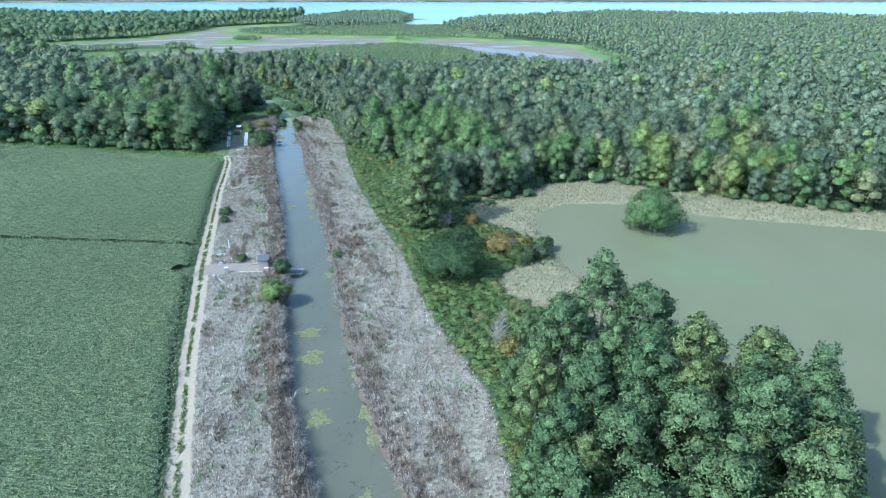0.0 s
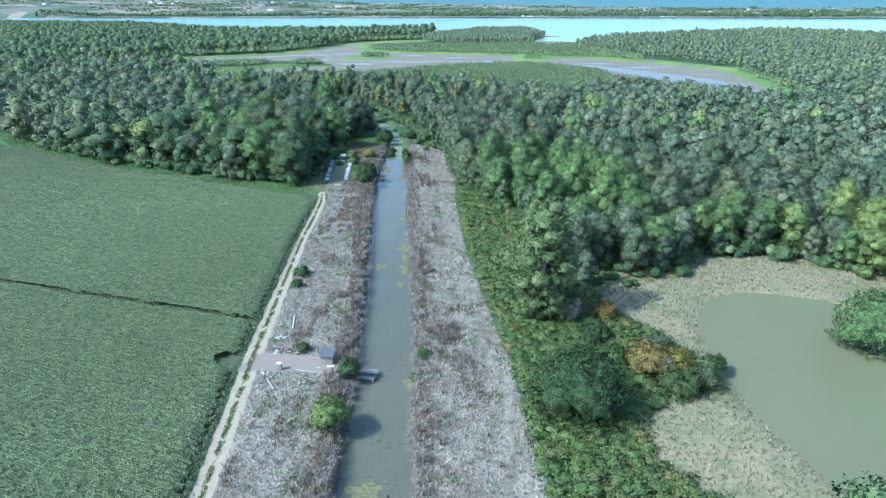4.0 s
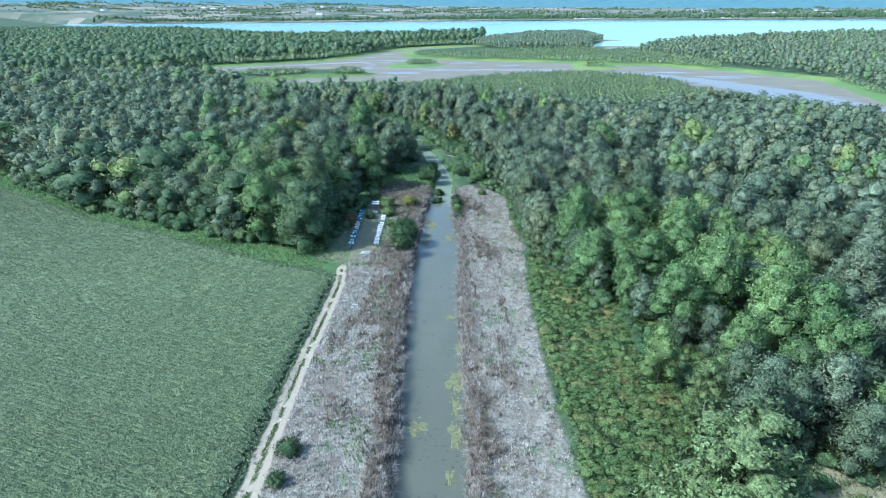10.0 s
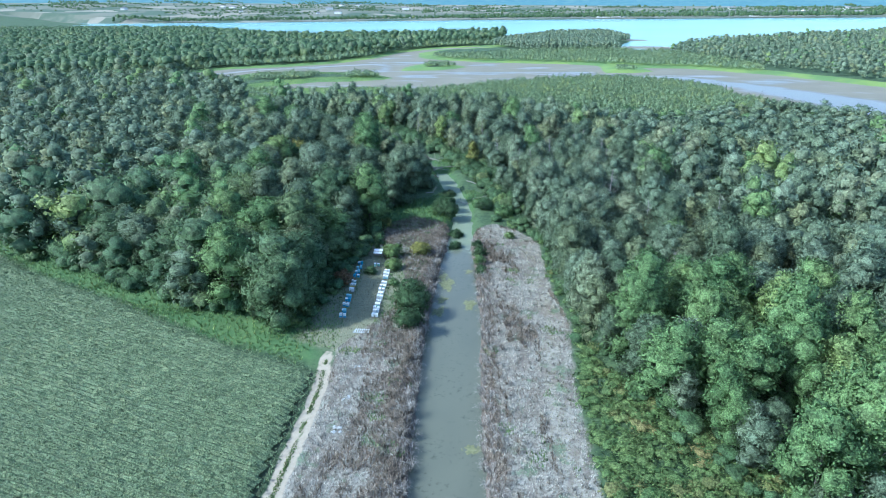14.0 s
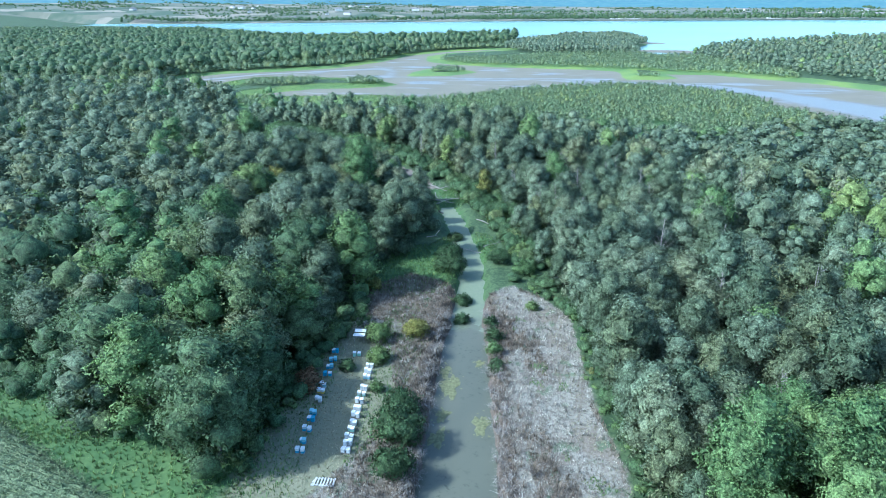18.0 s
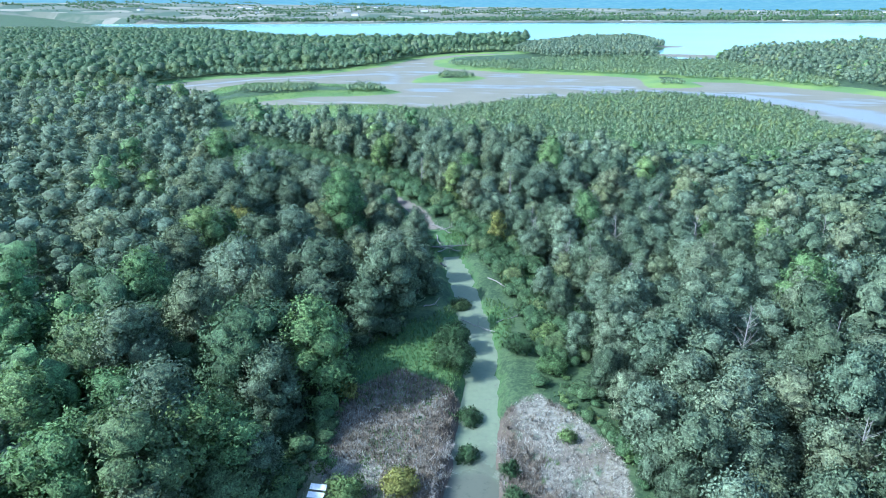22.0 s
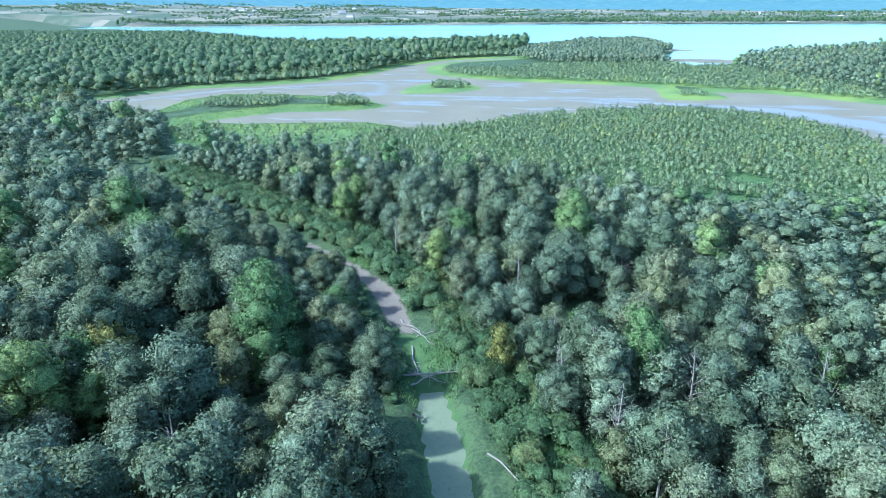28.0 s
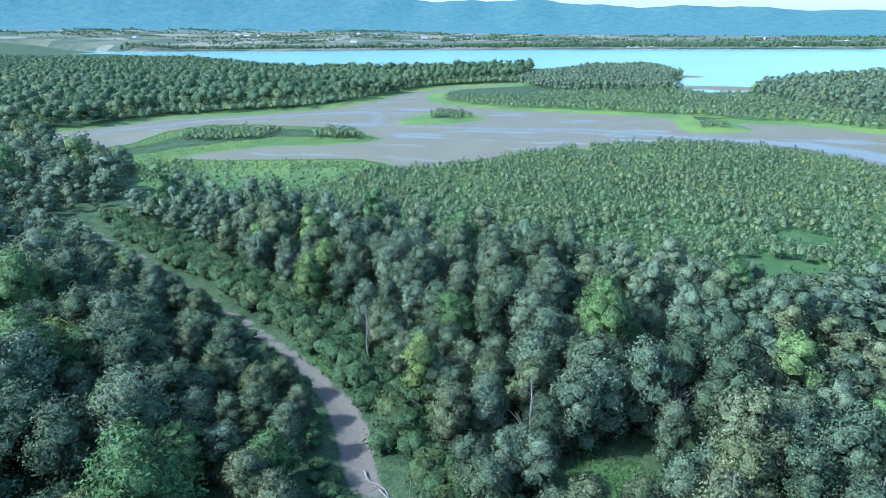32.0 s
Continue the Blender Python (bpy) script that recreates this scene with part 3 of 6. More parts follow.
def crown(rng, r, z0, z1, clumps, leaves, size, taper=0.0, core=0.84, loose=0.7, clump_r=0.46, up=0.0):
    """A crown of overlapping lobes between z0 and z1: leaf sprays over their uneven skin, and a rough core in each."""
    hz = (z1 - z0) / 2
    i = np.arange(clumps) + 0.5
    cp = 1 - 1.55 * i / clumps
    th = np.pi * (1 + 5 ** 0.5) * i + rng.uniform(0, 6)
    wide = np.where(cp < 0.15, 1.0, np.sqrt(np.clip(1 - cp * cp, 0, 1)))
    cr = r * clump_r * rng.uniform(0.8, 1.2, clumps)
    out = rng.uniform(0.72, 1.0, clumps)
    side = (r - cr) * (1 - taper * np.clip(cp, 0, 1)) * out
    C = np.stack([np.cos(th) * wide * side, np.sin(th) * wide * side, z0 + hz + np.where(cp < 0, cp * 1.6, cp * out) * np.maximum(hz - cr * 0.9, 0.1)], 1)
    C[:, :2] += rng.normal(0, 0.06 * r, (clumps, 2))
    mid = np.array([0, 0, z0 + hz * 0.6])
    seed = rng.integers(1 << 30)
    bump = lambda P: lumps(P, 0.30 * r ** 0.5, np.random.default_rng(seed)) * 0.7 + lumps(P, 0.15 * r ** 0.5, np.random.default_rng(seed + 1)) * 0.5
    w = cr ** 2 / (cr ** 2).sum()
    per = 7 if leaves > 1500 else 5 if leaves > 400 else 3 if leaves > 60 else 2
    tufts_n = leaves // per
    own = rng.choice(clumps, tufts_n * 3, p=w)
    d = unit(rng.normal(size=(tufts_n * 3, 3)) + [0, 0, 0.25])
    P = C[own] + d * cr[own][:, None]
    b = bump(P)
    P = P + d * (0.26 * b + rng.uniform(-0.17, 0.11, len(P)))[:, None] * cr[own][:, None]
    keep = (b > -0.7) & (d[:, 2] > -0.75) & (P[:, 2] > z0)
    for a in range(clumps):
        keep &= (own == a) | (np.linalg.norm(P - C[a], axis=1) > cr[a] * 0.92)
    pick = np.flatnonzero(keep)[:tufts_n]
    P, d = np.repeat(P[pick], per, axis=0), np.repeat(d[pick], per, axis=0)
    off = rng.normal(0, 1.0, P.shape) * size * 1.25
    P = P + off
    n = unit(d * 0.5 + off / size * 0.45 + rng.normal(0, loose, P.shape))
    n *= np.where((n * d).sum(1, keepdims=True) < 0, -1.0, 1.0)
    V, F = leaf_quads(P, n, size, rng)
    N = np.repeat(unit(d * 0.5 + unit((P - mid) / [r, r, hz]) * 0.55 + off / size * 0.20 + n * 0.12 + [0, 0, up + 0.1]), 4, axis=0)
    iv, fi = ico(1)
    KV, KF, KN = [], [], []
    for a in range(clumps):
        q = C[a] + iv * cr[a]
        q = C[a] + iv * (cr[a] * core * (1 + 0.22 * bump(q) + rng.uniform(-0.06, 0.04, len(iv))))[:, None]
        KV.append(q)
        KF.append(fi + a * len(iv) + len(V))
        KN.append(unit(iv * 0.7 + unit((q - mid) / [r, r, hz]) * 0.5 + [0, 0, up]))
    return np.concatenate([V, *KV]), F, np.concatenate(KF), np.concatenate([N, *KN])


def limb(pts, radii, sides=6):
    """A tapered tube through points."""
    pts = np.array(pts, float)
    d = unit(np.gradient(pts, axis=0))
    a = unit(np.cross(d, np.where(np.abs(d[:, 2:3]) > 0.9, [[1.0, 0, 0]], [[0, 0, 1.0]])))
    b = np.cross(d, a)
    th = np.arange(sides) / sides * 2 * np.pi
    V = (pts[:, None] + (np.cos(th)[None, :, None] * a[:, None] + np.sin(th)[None, :, None] * b[:, None]) * np.array(radii)[:, None, None]).reshape(-1, 3)
    i = (np.arange(len(pts) - 1)[:, None] * sides + np.arange(sides)[None, :]).ravel()
    j = (np.arange(len(pts) - 1)[:, None] * sides + (np.arange(sides)[None, :] + 1) % sides).ravel()
    return V, np.stack([i, j, j + sides, i + sides], 1)


def join(arrs):
    V, F, o = [], [], 0
    for v, f in arrs:
        V.append(v)
        F.append(f + o)
        o += len(v)
    return np.concatenate(V), np.concatenate(F)


def trunk(rng, h, r, limbs, reach):
    """A tapered, slightly bent trunk with limbs."""
    bend = np.cumsum(rng.normal(0, 0.12, (5, 2)), 0)
    z = np.linspace(-0.3, h, 5)
    pts = np.c_[bend - bend[0], z]
    out = [limb(pts, r * np.array([1.25, 1.0, 0.8, 0.55, 0.2]), 7)]
    for _ in range(limbs):
        f = rng.uniform(0.3, 0.85)
        a = rng.uniform(0, 6.28)
        p0 = np.array([np.interp(f * h, z, pts[:, 0]), np.interp(f * h, z, pts[:, 1]), f * h])
        L = reach * rng.uniform(0.6, 1.0) * (1.15 - f * 0.6)
        d = np.array([math.cos(a), math.sin(a), rng.uniform(0.5, 1.1)])
        p1 = p0 + d * L * 0.5
        p2 = p1 + (d + [0, 0, 0.4]) * L * 0.45
        rr = r * (1 - f) * 0.55
        out.append(limb([p0, p1, p2], [rr, rr * 0.6, rr * 0.15], 5))
    return join(out)


M_NORTH = foliage("tall_wood_leaves", (0.066, 0.112, 0.054), (0.120, 0.174, 0.082), (0.165, 0.205, 0.082), 0.25, fine=5.0)
KINDS = {  # crown radius, crown bottom, top, clumps, taper, material, trunk radius
    "willow": (3.3, -1.3, 11.0, 15, 0.25, M_WILLOW, 0.16),
    "grey": (3.0, -1.3, 10.6, 14, 0.2, M_GREY, 0.15),
    "bright": (3.5, -1.2, 12.2, 16, 0.4, M_BRIGHT, 0.18),
    "north": (3.9, -1.0, 11.0, 17, 0.15, M_NORTH, 0.18),
    "belt": (3.7, -0.6, 11.0, 15, 0.2, M_DARK, 0.16),
    "cotton": (4.3, -0.6, 17.0, 26, 0.55, M_COTTON, 0.26),
}
RNG = np.random.default_rng(7)
TEMPLATES = {}
for kind, (r, z0, z1, cl, tp, mt, tr) in KINDS.items():
    for lod, (lobes, nl, size, cr, core, up) in {"mid": (9, 900, 0.20, 0.44, 0.80, 0.0), "far": (4, 165, 0.38, 0.54, 0.82, 0.05), "tiny": (2, 26, 0.52, 0.66, 0.84, 0.0), "dot": (1, 6, 0.9, 0.8, 0.9, 0.1)}.items():
        TEMPLATES[kind, lod] = [crown(RNG, r, z0, z1, lobes, nl, size, tp, core, 0.7, cr, up) for _ in range(6)]


def plant_mass(name, label, category, lod, rows, extra_parts=None):
    """One mesh of many plants. rows: kind, x, y, z, scale, stretch."""
    by = {}
    for row in rows:
        by.setdefault(row[0], []).append(row)
    VV, NN, QQ, TT, var, mq, mtri, o = [], [], [], [], [], [], [], 0
    mats = []
    for kind, lst in by.items():
        mats.append(KINDS[kind][5])
        for kd, x, y, z, s, st in lst:
            V, F, T, N = TEMPLATES[kind, lod][RNG.integers(0, 6)]
            a = RNG.uniform(0, 6.28)
            ca, sa = math.cos(a) * s, math.sin(a) * s
            W = np.stack([V[:, 0] * ca - V[:, 1] * sa + x, V[:, 0] * sa + V[:, 1] * ca + y, V[:, 2] * s * st + z], 1)
            VV.append(W)
            NN.append(np.stack([(N[:, 0] * ca - N[:, 1] * sa) / s, (N[:, 0] * sa + N[:, 1] * ca) / s, N[:, 2]], 1))
            QQ.append(F + o)
            TT.append(T + o)
            mq.append(np.full(len(F), len(mats) - 1))
            mtri.append(np.full(len(T), len(mats) - 1))
            var.append(np.full(len(V), RNG.uniform()))
            o += len(V)
    ob = mesh_obj(name, np.concatenate(VV), [np.concatenate(QQ), np.concatenate(TT)], mats, None, np.concatenate(var), np.concatenate(mq + mtri), True, np.concatenate(NN))
    return tagged(ob, label, category, kind="stuff")


# ---- woods ----
LEFT_WOOD = [(-76, 190), (-94, 194.5), (-116, 200), (-143, 204), (-172, 216), (-240, 240), (-420, 300), (-640, 345), (-450, 430), (-330, 466), (-262, 452), (-235, 420),
             (-222, 390), (-181, 371), (-159, 362), (-143, 354), (-129, 347), (-114, 337), (-102, 326), (-92, 314), (-87, 304), (-84, 294), (-82, 280), (-79, 262), (-82, 248), (-81, 232), (-79.5, 215), (-77, 203)]
RIGHT_WOOD = [(-47, 252), (-42, 241), (-35.5, 219), (-30.5, 206), (-26, 194), (-17, 184), (-7, 173), (-1, 157), (9, 150), (20, 152), (25, 160), (46, 160.5), (60, 150),
              (100, 134), (170, 106), (330, 60), (420, 200), (330, 330), (150, 300), (122, 350), (100, 372), (72, 420), (40, 440), (10, 420), (-21, 397), (-49, 384), (-70, 384),
              (-96, 393), (-125, 399), (-165, 408), (-200, 411), (-214, 400), (-208, 394), (-178, 381), (-150, 369), (-128, 358), (-110, 347), (-98, 334), (-84, 317), (-74, 305), (-66, 290), (-58, 272), (-52, 262)]
NORTH_WOOD = [(-412, 512), (-387, 542), (-383, 607), (-324, 653), (-296, 732), (-290, 802), (-274, 885), (-214, 950), (-225, 1020), (-240, 1170), (-400, 1050), (-570, 1026),
              (-843, 1225), (-1239, 1585), (-1700, 1700), (-1500, 1000), (-900, 520), (-500, 462)]
MID_WOOD = [(-207, 895), (-146, 817), (-100, 825), (-50, 838), (-62, 935), (-46, 1060), (-92, 1215), (-170, 1180), (-205, 1000)]
EAST_WOOD = [(-4, 823), (24, 944), (115, 1070), (192, 1135), (340, 1250), (459, 1095), (603, 1135), (681, 1005), (1500, 890), (1500, 300), (440, 200), (340, 335), (150, 305), (136, 350), (134, 470), (126, 570), (70, 650), (56, 690)]


def scatter(poly, step, jitter, seed):
    rng = np.random.default_rng(seed)
    p = np.array(poly)
    xs = np.arange(p[:, 0].min(), p[:, 0].max(), step)
    ys = np.arange(p[:, 1].min(), p[:, 1].max(), step * 0.87)
    A, B = np.meshgrid(xs, ys)
    A = A + (np.arange(len(ys)) % 2)[:, None] * step / 2
    A = (A + rng.uniform(-jitter, jitter, A.shape) * step).ravel()
    B = (B + rng.uniform(-jitter, jitter, B.shape) * step).ravel()
    k = inside(A, B, poly)
    return A[k], B[k], rng


def wood_rows(poly, step, seed, mix, size=(0.8, 1.25), glades=True, tall=(0.85, 1.12)):
    A, B, rng = scatter(poly, step, 0.36 if glades else 0.5, seed)
    if glades:
        ok = (glade_sd(A, B) < -1.0) & (line_sd(A, B, CREEK) < np.where(B > 292, -3.8, -2.5)) & (line_sd(A, B, CANAL) < -4)
        A, B = A[ok], B[ok]
    ok = (A > -40 - 1.32 * (B - 100)) & (A < 0.76 * B + 12)
    A, B = A[ok], B[ok]
    kinds = list(mix)
    p = np.array([mix[k] for k in kinds], float)
    z = height(A, B)
    patch = wave(A, B, 0.045, seed)
    rows = []
    for x, y, zz, pw in zip(A, B, z, patch):
        k = kinds[rng.choice(len(kinds), p=p / p.sum())]
        if "bright" in mix and pw > 0.7 and rng.uniform() < 0.3:
            k = "bright"
        sc = rng.uniform(*size)
        st = rng.uniform(*tall)
        off = -line_sd(np.array([x]), np.array([y]), CREEK)[0] if glades else 99.0
        if off < 18:
            sc = min(sc, 0.95)
            if y < 338 + (x + 118) * -0.5:
                sc = min(sc, 0.42 + off * 0.07)
                st = min(st, 0.8)
        if glades and x > -40 and y > 300:
            st *= np.interp(y - 0.2 * x, [300, 390], [1.0, 0.62])
        rows.append((k, x, y, zz, sc, st))
    return rows


woods = wood_rows(LEFT_WOOD, 6.6, 11, {"willow": 7, "grey": 3, "bright": 0.3}, (0.85, 1.75), True, (0.62, 0.98)) + wood_rows(RIGHT_WOOD, 5.5, 12, {"willow": 4, "grey": 5, "bright": 0.35}, (0.7, 1.4), True, (0.74, 1.12))
GREEN = [(-60, 184), (-110, 190), (-165, 208), (-165, 240), (-128, 250), (-92, 246), (-78, 236)]
green_in = inside(np.array([w[1] for w in woods]), np.array([w[2] for w in woods]), GREEN)
woods = [((("bright", "north", "north", "willow", "willow")[RNG.integers(0, 5)],) + w[1:]) if gr else w for w, gr in zip(woods, green_in)]
axis = np.array([w[1:3] for w in woods])
near = seg_dist(axis[:, 0], axis[:, 1], [(40, 164), (0, 168), (-30, 190), (-66, 262), (-84, 300), (-112, 334)], False)[0]
order = np.argsort(near)
near_rows = [woods[i] for i in order[:720]]
mid_rows = [woods[i] for i in order[720:1250]]
far_rows = [woods[i] for i in order[1250:]]
plant_mass("woodland", "dense grey-green willow wood beside the canal", "trees", "mid", mid_rows)
plant_mass("woodland", "wide grey-green willow wood on the lowland", "trees", "far", far_rows)
north = wood_rows(NORTH_WOOD, 9.5, 13, {"north": 8, "willow": 1.5}, (1.1, 1.75), False, (0.76, 1.0))
north = [w for w in north if w[2] < 1300]
plant_mass("woodland", "tall green wood behind the mud flat", "trees", "tiny", north)
plant_mass("woodland", "grey-green wooded island by the lake", "trees", "tiny", wood_rows(MID_WOOD, 6.0, 14, {"grey": 5, "willow": 2}, (0.8, 1.1), False))
east = [w for w in wood_rows(EAST_WOOD, 7.0, 15, {"grey": 3, "willow": 5, "bright": 0.3}, (0.6, 1.15), False, (0.7, 1.05)) if w[1] < 60 + w[2] * 0.95]
plant_mass("woodland", "grey-green willow wood reaching to the lake", "trees", "tiny", east)

NORTH_EDGE = [(-640, 420), (-470, 470), (-405, 505), (-388, 540), (-374, 592), (-336, 622), (-304, 658), (-292, 712), (-292, 795), (-272, 862), (-212, 915), (-212, 955), (-282, 890), (-300, 800), (-304, 735), (-332, 662), (-392, 612), (-398, 546), (-425, 520), (-520, 480), (-640, 445)]
KINDS["low"] = (1.7, 0.1, 3.0, 7, 0.3, M_SHRUB, 0.05)
KINDS["dark"] = (2.2, 0.05, 2.6, 9, 0.2, M_DARK, 0.05)
KINDS["bramble"] = (1.5, -0.2, 1.3, 7, 0.1, M_BRAMBLE, 0.05)
for kind, cl, nl, size, core in (("low", 1, 32, 0.26, 0.62), ("dark", 4, 130, 0.17, 0.76), ("bramble", 2, 100, 0.15, 0.62)):
    r, z0, z1, _, tp, *_ = KINDS[kind]
    TEMPLATES[kind, "far"] = [crown(RNG, r, z0, z1, cl, nl, size, tp, core, 0.9, 0.62 if cl > 1 else 0.85, 0.4) for _ in range(6)]

A, B, rng = scatter(NORTH_EDGE, 4.5, 0.4, 22)
plant_mass("willow_scrub", "grey-green scrub along the foot of the tall wood", "shrubs", "far",
           [("low", x, y, z, rng.uniform(1.4, 2.6), rng.uniform(0.8, 1.2)) for x, y, z in zip(A, B, height(A, B))])
A, B, rng = scatter(LOW, 1.9, 0.95, 21)
ok = (glade_sd(A, B) < -0.5) & (wave(A, B, 0.06, 5.0) < 0.75)
plant_mass("willow_scrub", "thicket of low pale green willow shrubs", "shrubs", "far",
           [("low", x, y, z, rng.uniform(0.35, 0.9) * (1 + 0.3 * w), rng.uniform(0.9, 1.7)) for x, y, z, w in zip(A[ok], B[ok], height(A, B)[ok], wave(A, B, 0.11, 6.0)[ok])])

SCRUBS = [
    ("low grey-green scrub along the mud flat", [(-232, 738), (-213, 712), (-165, 692), (-126, 690), (-90, 687), (-60, 678), (-30, 672), (-22, 662), (4, 664), (30, 650), (62, 628), (56, 688), (-5, 820), (-46, 836), (-100, 822), (-146, 812), (-180, 760)], 4.2, (0.9, 1.7)),
    ("low scrub on the grassy spit in the mud", [(-300, 522), (-290, 512), (-264, 520), (-254, 534), (-258, 552), (-282, 552)], 3.2, (0.9, 1.5)),
    ("low scrub on the end of the grassy spit", [(-232, 536), (-212, 541), (-206, 546), (-218, 556), (-234, 556)], 2.8, (1.0, 1.6)),
    ("shrubs on the small islet in the mud", [(-205, 630), (-204, 655), (-192, 657), (-176, 640), (-183, 624)], 3.0, (0.8, 1.4)),
    ("shrubs on the point of the mud flat", [(-50, 632), (-44, 624), (-30, 628), (-34, 640)], 3.0, (0.8, 1.2)),
    ("scrub on the strip beyond the mud flat", [(134, 470), (126, 560), (118, 560), (122, 470), (126, 390), (132, 350)], 4.0, (0.8, 1.3)),
    ("low bushes in the meadow by the creek", [(-262, 452), (-240, 432), (-222, 426), (-205, 430), (-228, 448), (-250, 468)], 3.4, (0.7, 1.2)),
    ("low tussocks in the bright meadow by the mud", [(-205, 430), (-176, 436), (-172, 466), (-160, 482), (-215, 474), (-250, 468), (-236, 446)], 5.0, (0.5, 1.0)),
    ("low bushes at the edge of the meadow", [(-212, 478), (-180, 482), (-172, 476), (-200, 470)], 3.6, (0.6, 0.9)),
]
for label, poly, step, size in SCRUBS:
    A, B, rng = scatter(poly, step, 0.4, 31)
    ok = mud_sd(A, B) < -2
    plant_mass("willow_scrub", label, "shrubs", "far", [("low", x, y, z, rng.uniform(*size), rng.uniform(0.8, 1.2)) for x, y, z in zip(A[ok], B[ok], height(A, B)[ok])])

# dark undergrowth along the creek and the wood's edges
CREEKSIDE = [(-218, 392), (-176, 376), (-150, 363), (-128, 352), (-112, 342), (-98, 330), (-90, 318), (-80, 303), (-72, 292), (-62, 272), (-56, 258), (-50, 262), (-58, 284), (-68, 304), (-80, 318), (-96, 334), (-110, 348), (-128, 359), (-152, 371), (-178, 383), (-208, 396)]
A, B, rng = scatter(CREEKSIDE, 2.3, 0.4, 41)
ok = (line_sd(A, B, CREEK) < -1.0) & (line_sd(A, B, CANAL) < -1.4) & (glade_sd(A, B) < 2.5)
rows = [("dark", x, y, z, rng.uniform(0.6, 1.3), rng.uniform(0.7, 1.3)) for x, y, z in zip(A[ok], B[ok], height(A, B)[ok])]
plant_mass("undergrowth", "dark green bushes along the creek", "shrubs", "far", rows)
A, B, rng = scatter([(p[0], p[1]) for p in CREEK[:-1]] + [(p[0] - 3.6, p[1] - 5.8) for p in CREEK[-2::-1]], 2.3, 0.45, 42)
ok = line_sd(A, B, CREEK) < -1.2
plant_mass("undergrowth", "dark green bushes between the creek and the wood", "shrubs", "far",
           [("dark", x, y, z, rng.uniform(0.45, 0.9), rng.uniform(0.6, 1.0)) for x, y, z in zip(A[ok], B[ok], height(A, B)[ok])])
A, B, rng = scatter([(p[0], p[1]) for p in CREEK[2:-1]] + [(p[0] + 4.0, p[1] + 6.4) for p in CREEK[-2:1:-1]], 2.5, 0.45, 44)
ok = line_sd(A, B, CREEK) < -1.2
plant_mass("undergrowth", "dark green bushes along the upper creek", "shrubs", "far",
           [("dark", x, y, z, rng.uniform(0.8, 1.5), rng.uniform(0.7, 1.3)) for x, y, z in zip(A[ok], B[ok], height(A, B)[ok])])
edge_r = [(20, 153), (26, 160), (46, 161), (60, 151), (100, 135), (150, 114)]
spots = RNG.uniform(0, 5, 90)
rows = [(("dark", "low")[int(i % 3 == 0)], np.interp(q, range(6), [p[0] for p in edge_r]), np.interp(q, range(6), [p[1] for p in edge_r]) + RNG.uniform(-1.5, 3), 1.2, RNG.uniform(0.6, 1.3), RNG.uniform(0.7, 1.3)) for i, q in enumerate(spots)]
plant_mass("undergrowth", "green bushes at the foot of the wood by the pond", "shrubs", "far", rows)
edge_l = [(-79, 195), (-100, 197), (-118, 201), (-144, 206), (-173, 218), (-190, 224)]
spots = RNG.uniform(0, 5, 80)
A = np.interp(spots, range(6), [p[0] for p in edge_l])
B = np.interp(spots, range(6), [p[1] for p in edge_l])
rows = [("dark", x, y + RNG.uniform(-1.5, 3), 1.4, RNG.uniform(0.6, 1.5), RNG.uniform(0.7, 1.3)) for x, y in zip(A, B)]
plant_mass("undergrowth", "dark bushes at the foot of the wood by the maize", "shrubs", "far", rows)

A, B, rng = scatter([(-34, 214), (-30, 204), (-22, 187), (-11, 168), (-2, 142), (12, 139), (21, 148), (28, 158), (9, 160), (0, 170), (-8, 182), (-20, 196)], 2.4, 0.5, 43)
plant_mass("undergrowth", "green bushes at the foot of the wood by the bramble", "shrubs", "far",
           [(("dark", "bramble")[int(rng.integers(0, 2))], x, y, z, rng.uniform(0.45, 0.95), rng.uniform(0.5, 1.0)) for x, y, z in zip(A, B, height(A, B))])

A, B, rng = scatter(BRAMBLE, 1.1, 0.95, 51)
tall = wave(A, B, 0.09, 2.0)
plant_mass("bramble_thicket", "green bramble thicket with reddish leaves beside the bank", "shrubs", "far",
           [("bramble", x, y, z, rng.uniform(0.5, 1.4) * (1.0 + 0.2 * t), rng.uniform(0.2, 0.6)) for x, y, z, t in zip(A, B, height(A, B), tall)])

# ---- single trees and bushes ----
HIGH = {}


def tree_parts(kind, variant):
    """Meshes of a near tree: trunk and crown."""
    if (kind, variant) not in HIGH:
        r, z0, z1, cl, tp, mt, tr = KINDS[kind]
        rng = np.random.default_rng(100 + variant * 7 + len(kind))
        V, F, T, N = crown(rng, r, z0, z1, 36, 8400, 0.16, tp, 0.78, 0.7, 0.25) if kind == "cotton" else crown(rng, r, z0, z1, 13, 5200, 0.15, tp, 0.82, 0.6, 0.43)
        TV, TF = trunk(rng, z1 * 0.82, tr, 7, r * 1.0)
        HIGH[kind, variant] = (V, F, T, N, TV, TF, mt)
    return HIGH[kind, variant]


BASES = {}
TREE_NAMES = {"willow": ("willow_tree", "grey-green willow tree in the dense wood"), "grey": ("grey_willow_tree", "pale grey-green willow tree in the dense wood"),
              "bright": ("maple_tree", "bright green broadleaf tree at the wood's edge"), "north": ("broadleaf_tree", "round dark green broadleaf tree near the maize"), "cotton": ("cottonwood_tree", "tall dark green cottonwood with a pointed crown")}


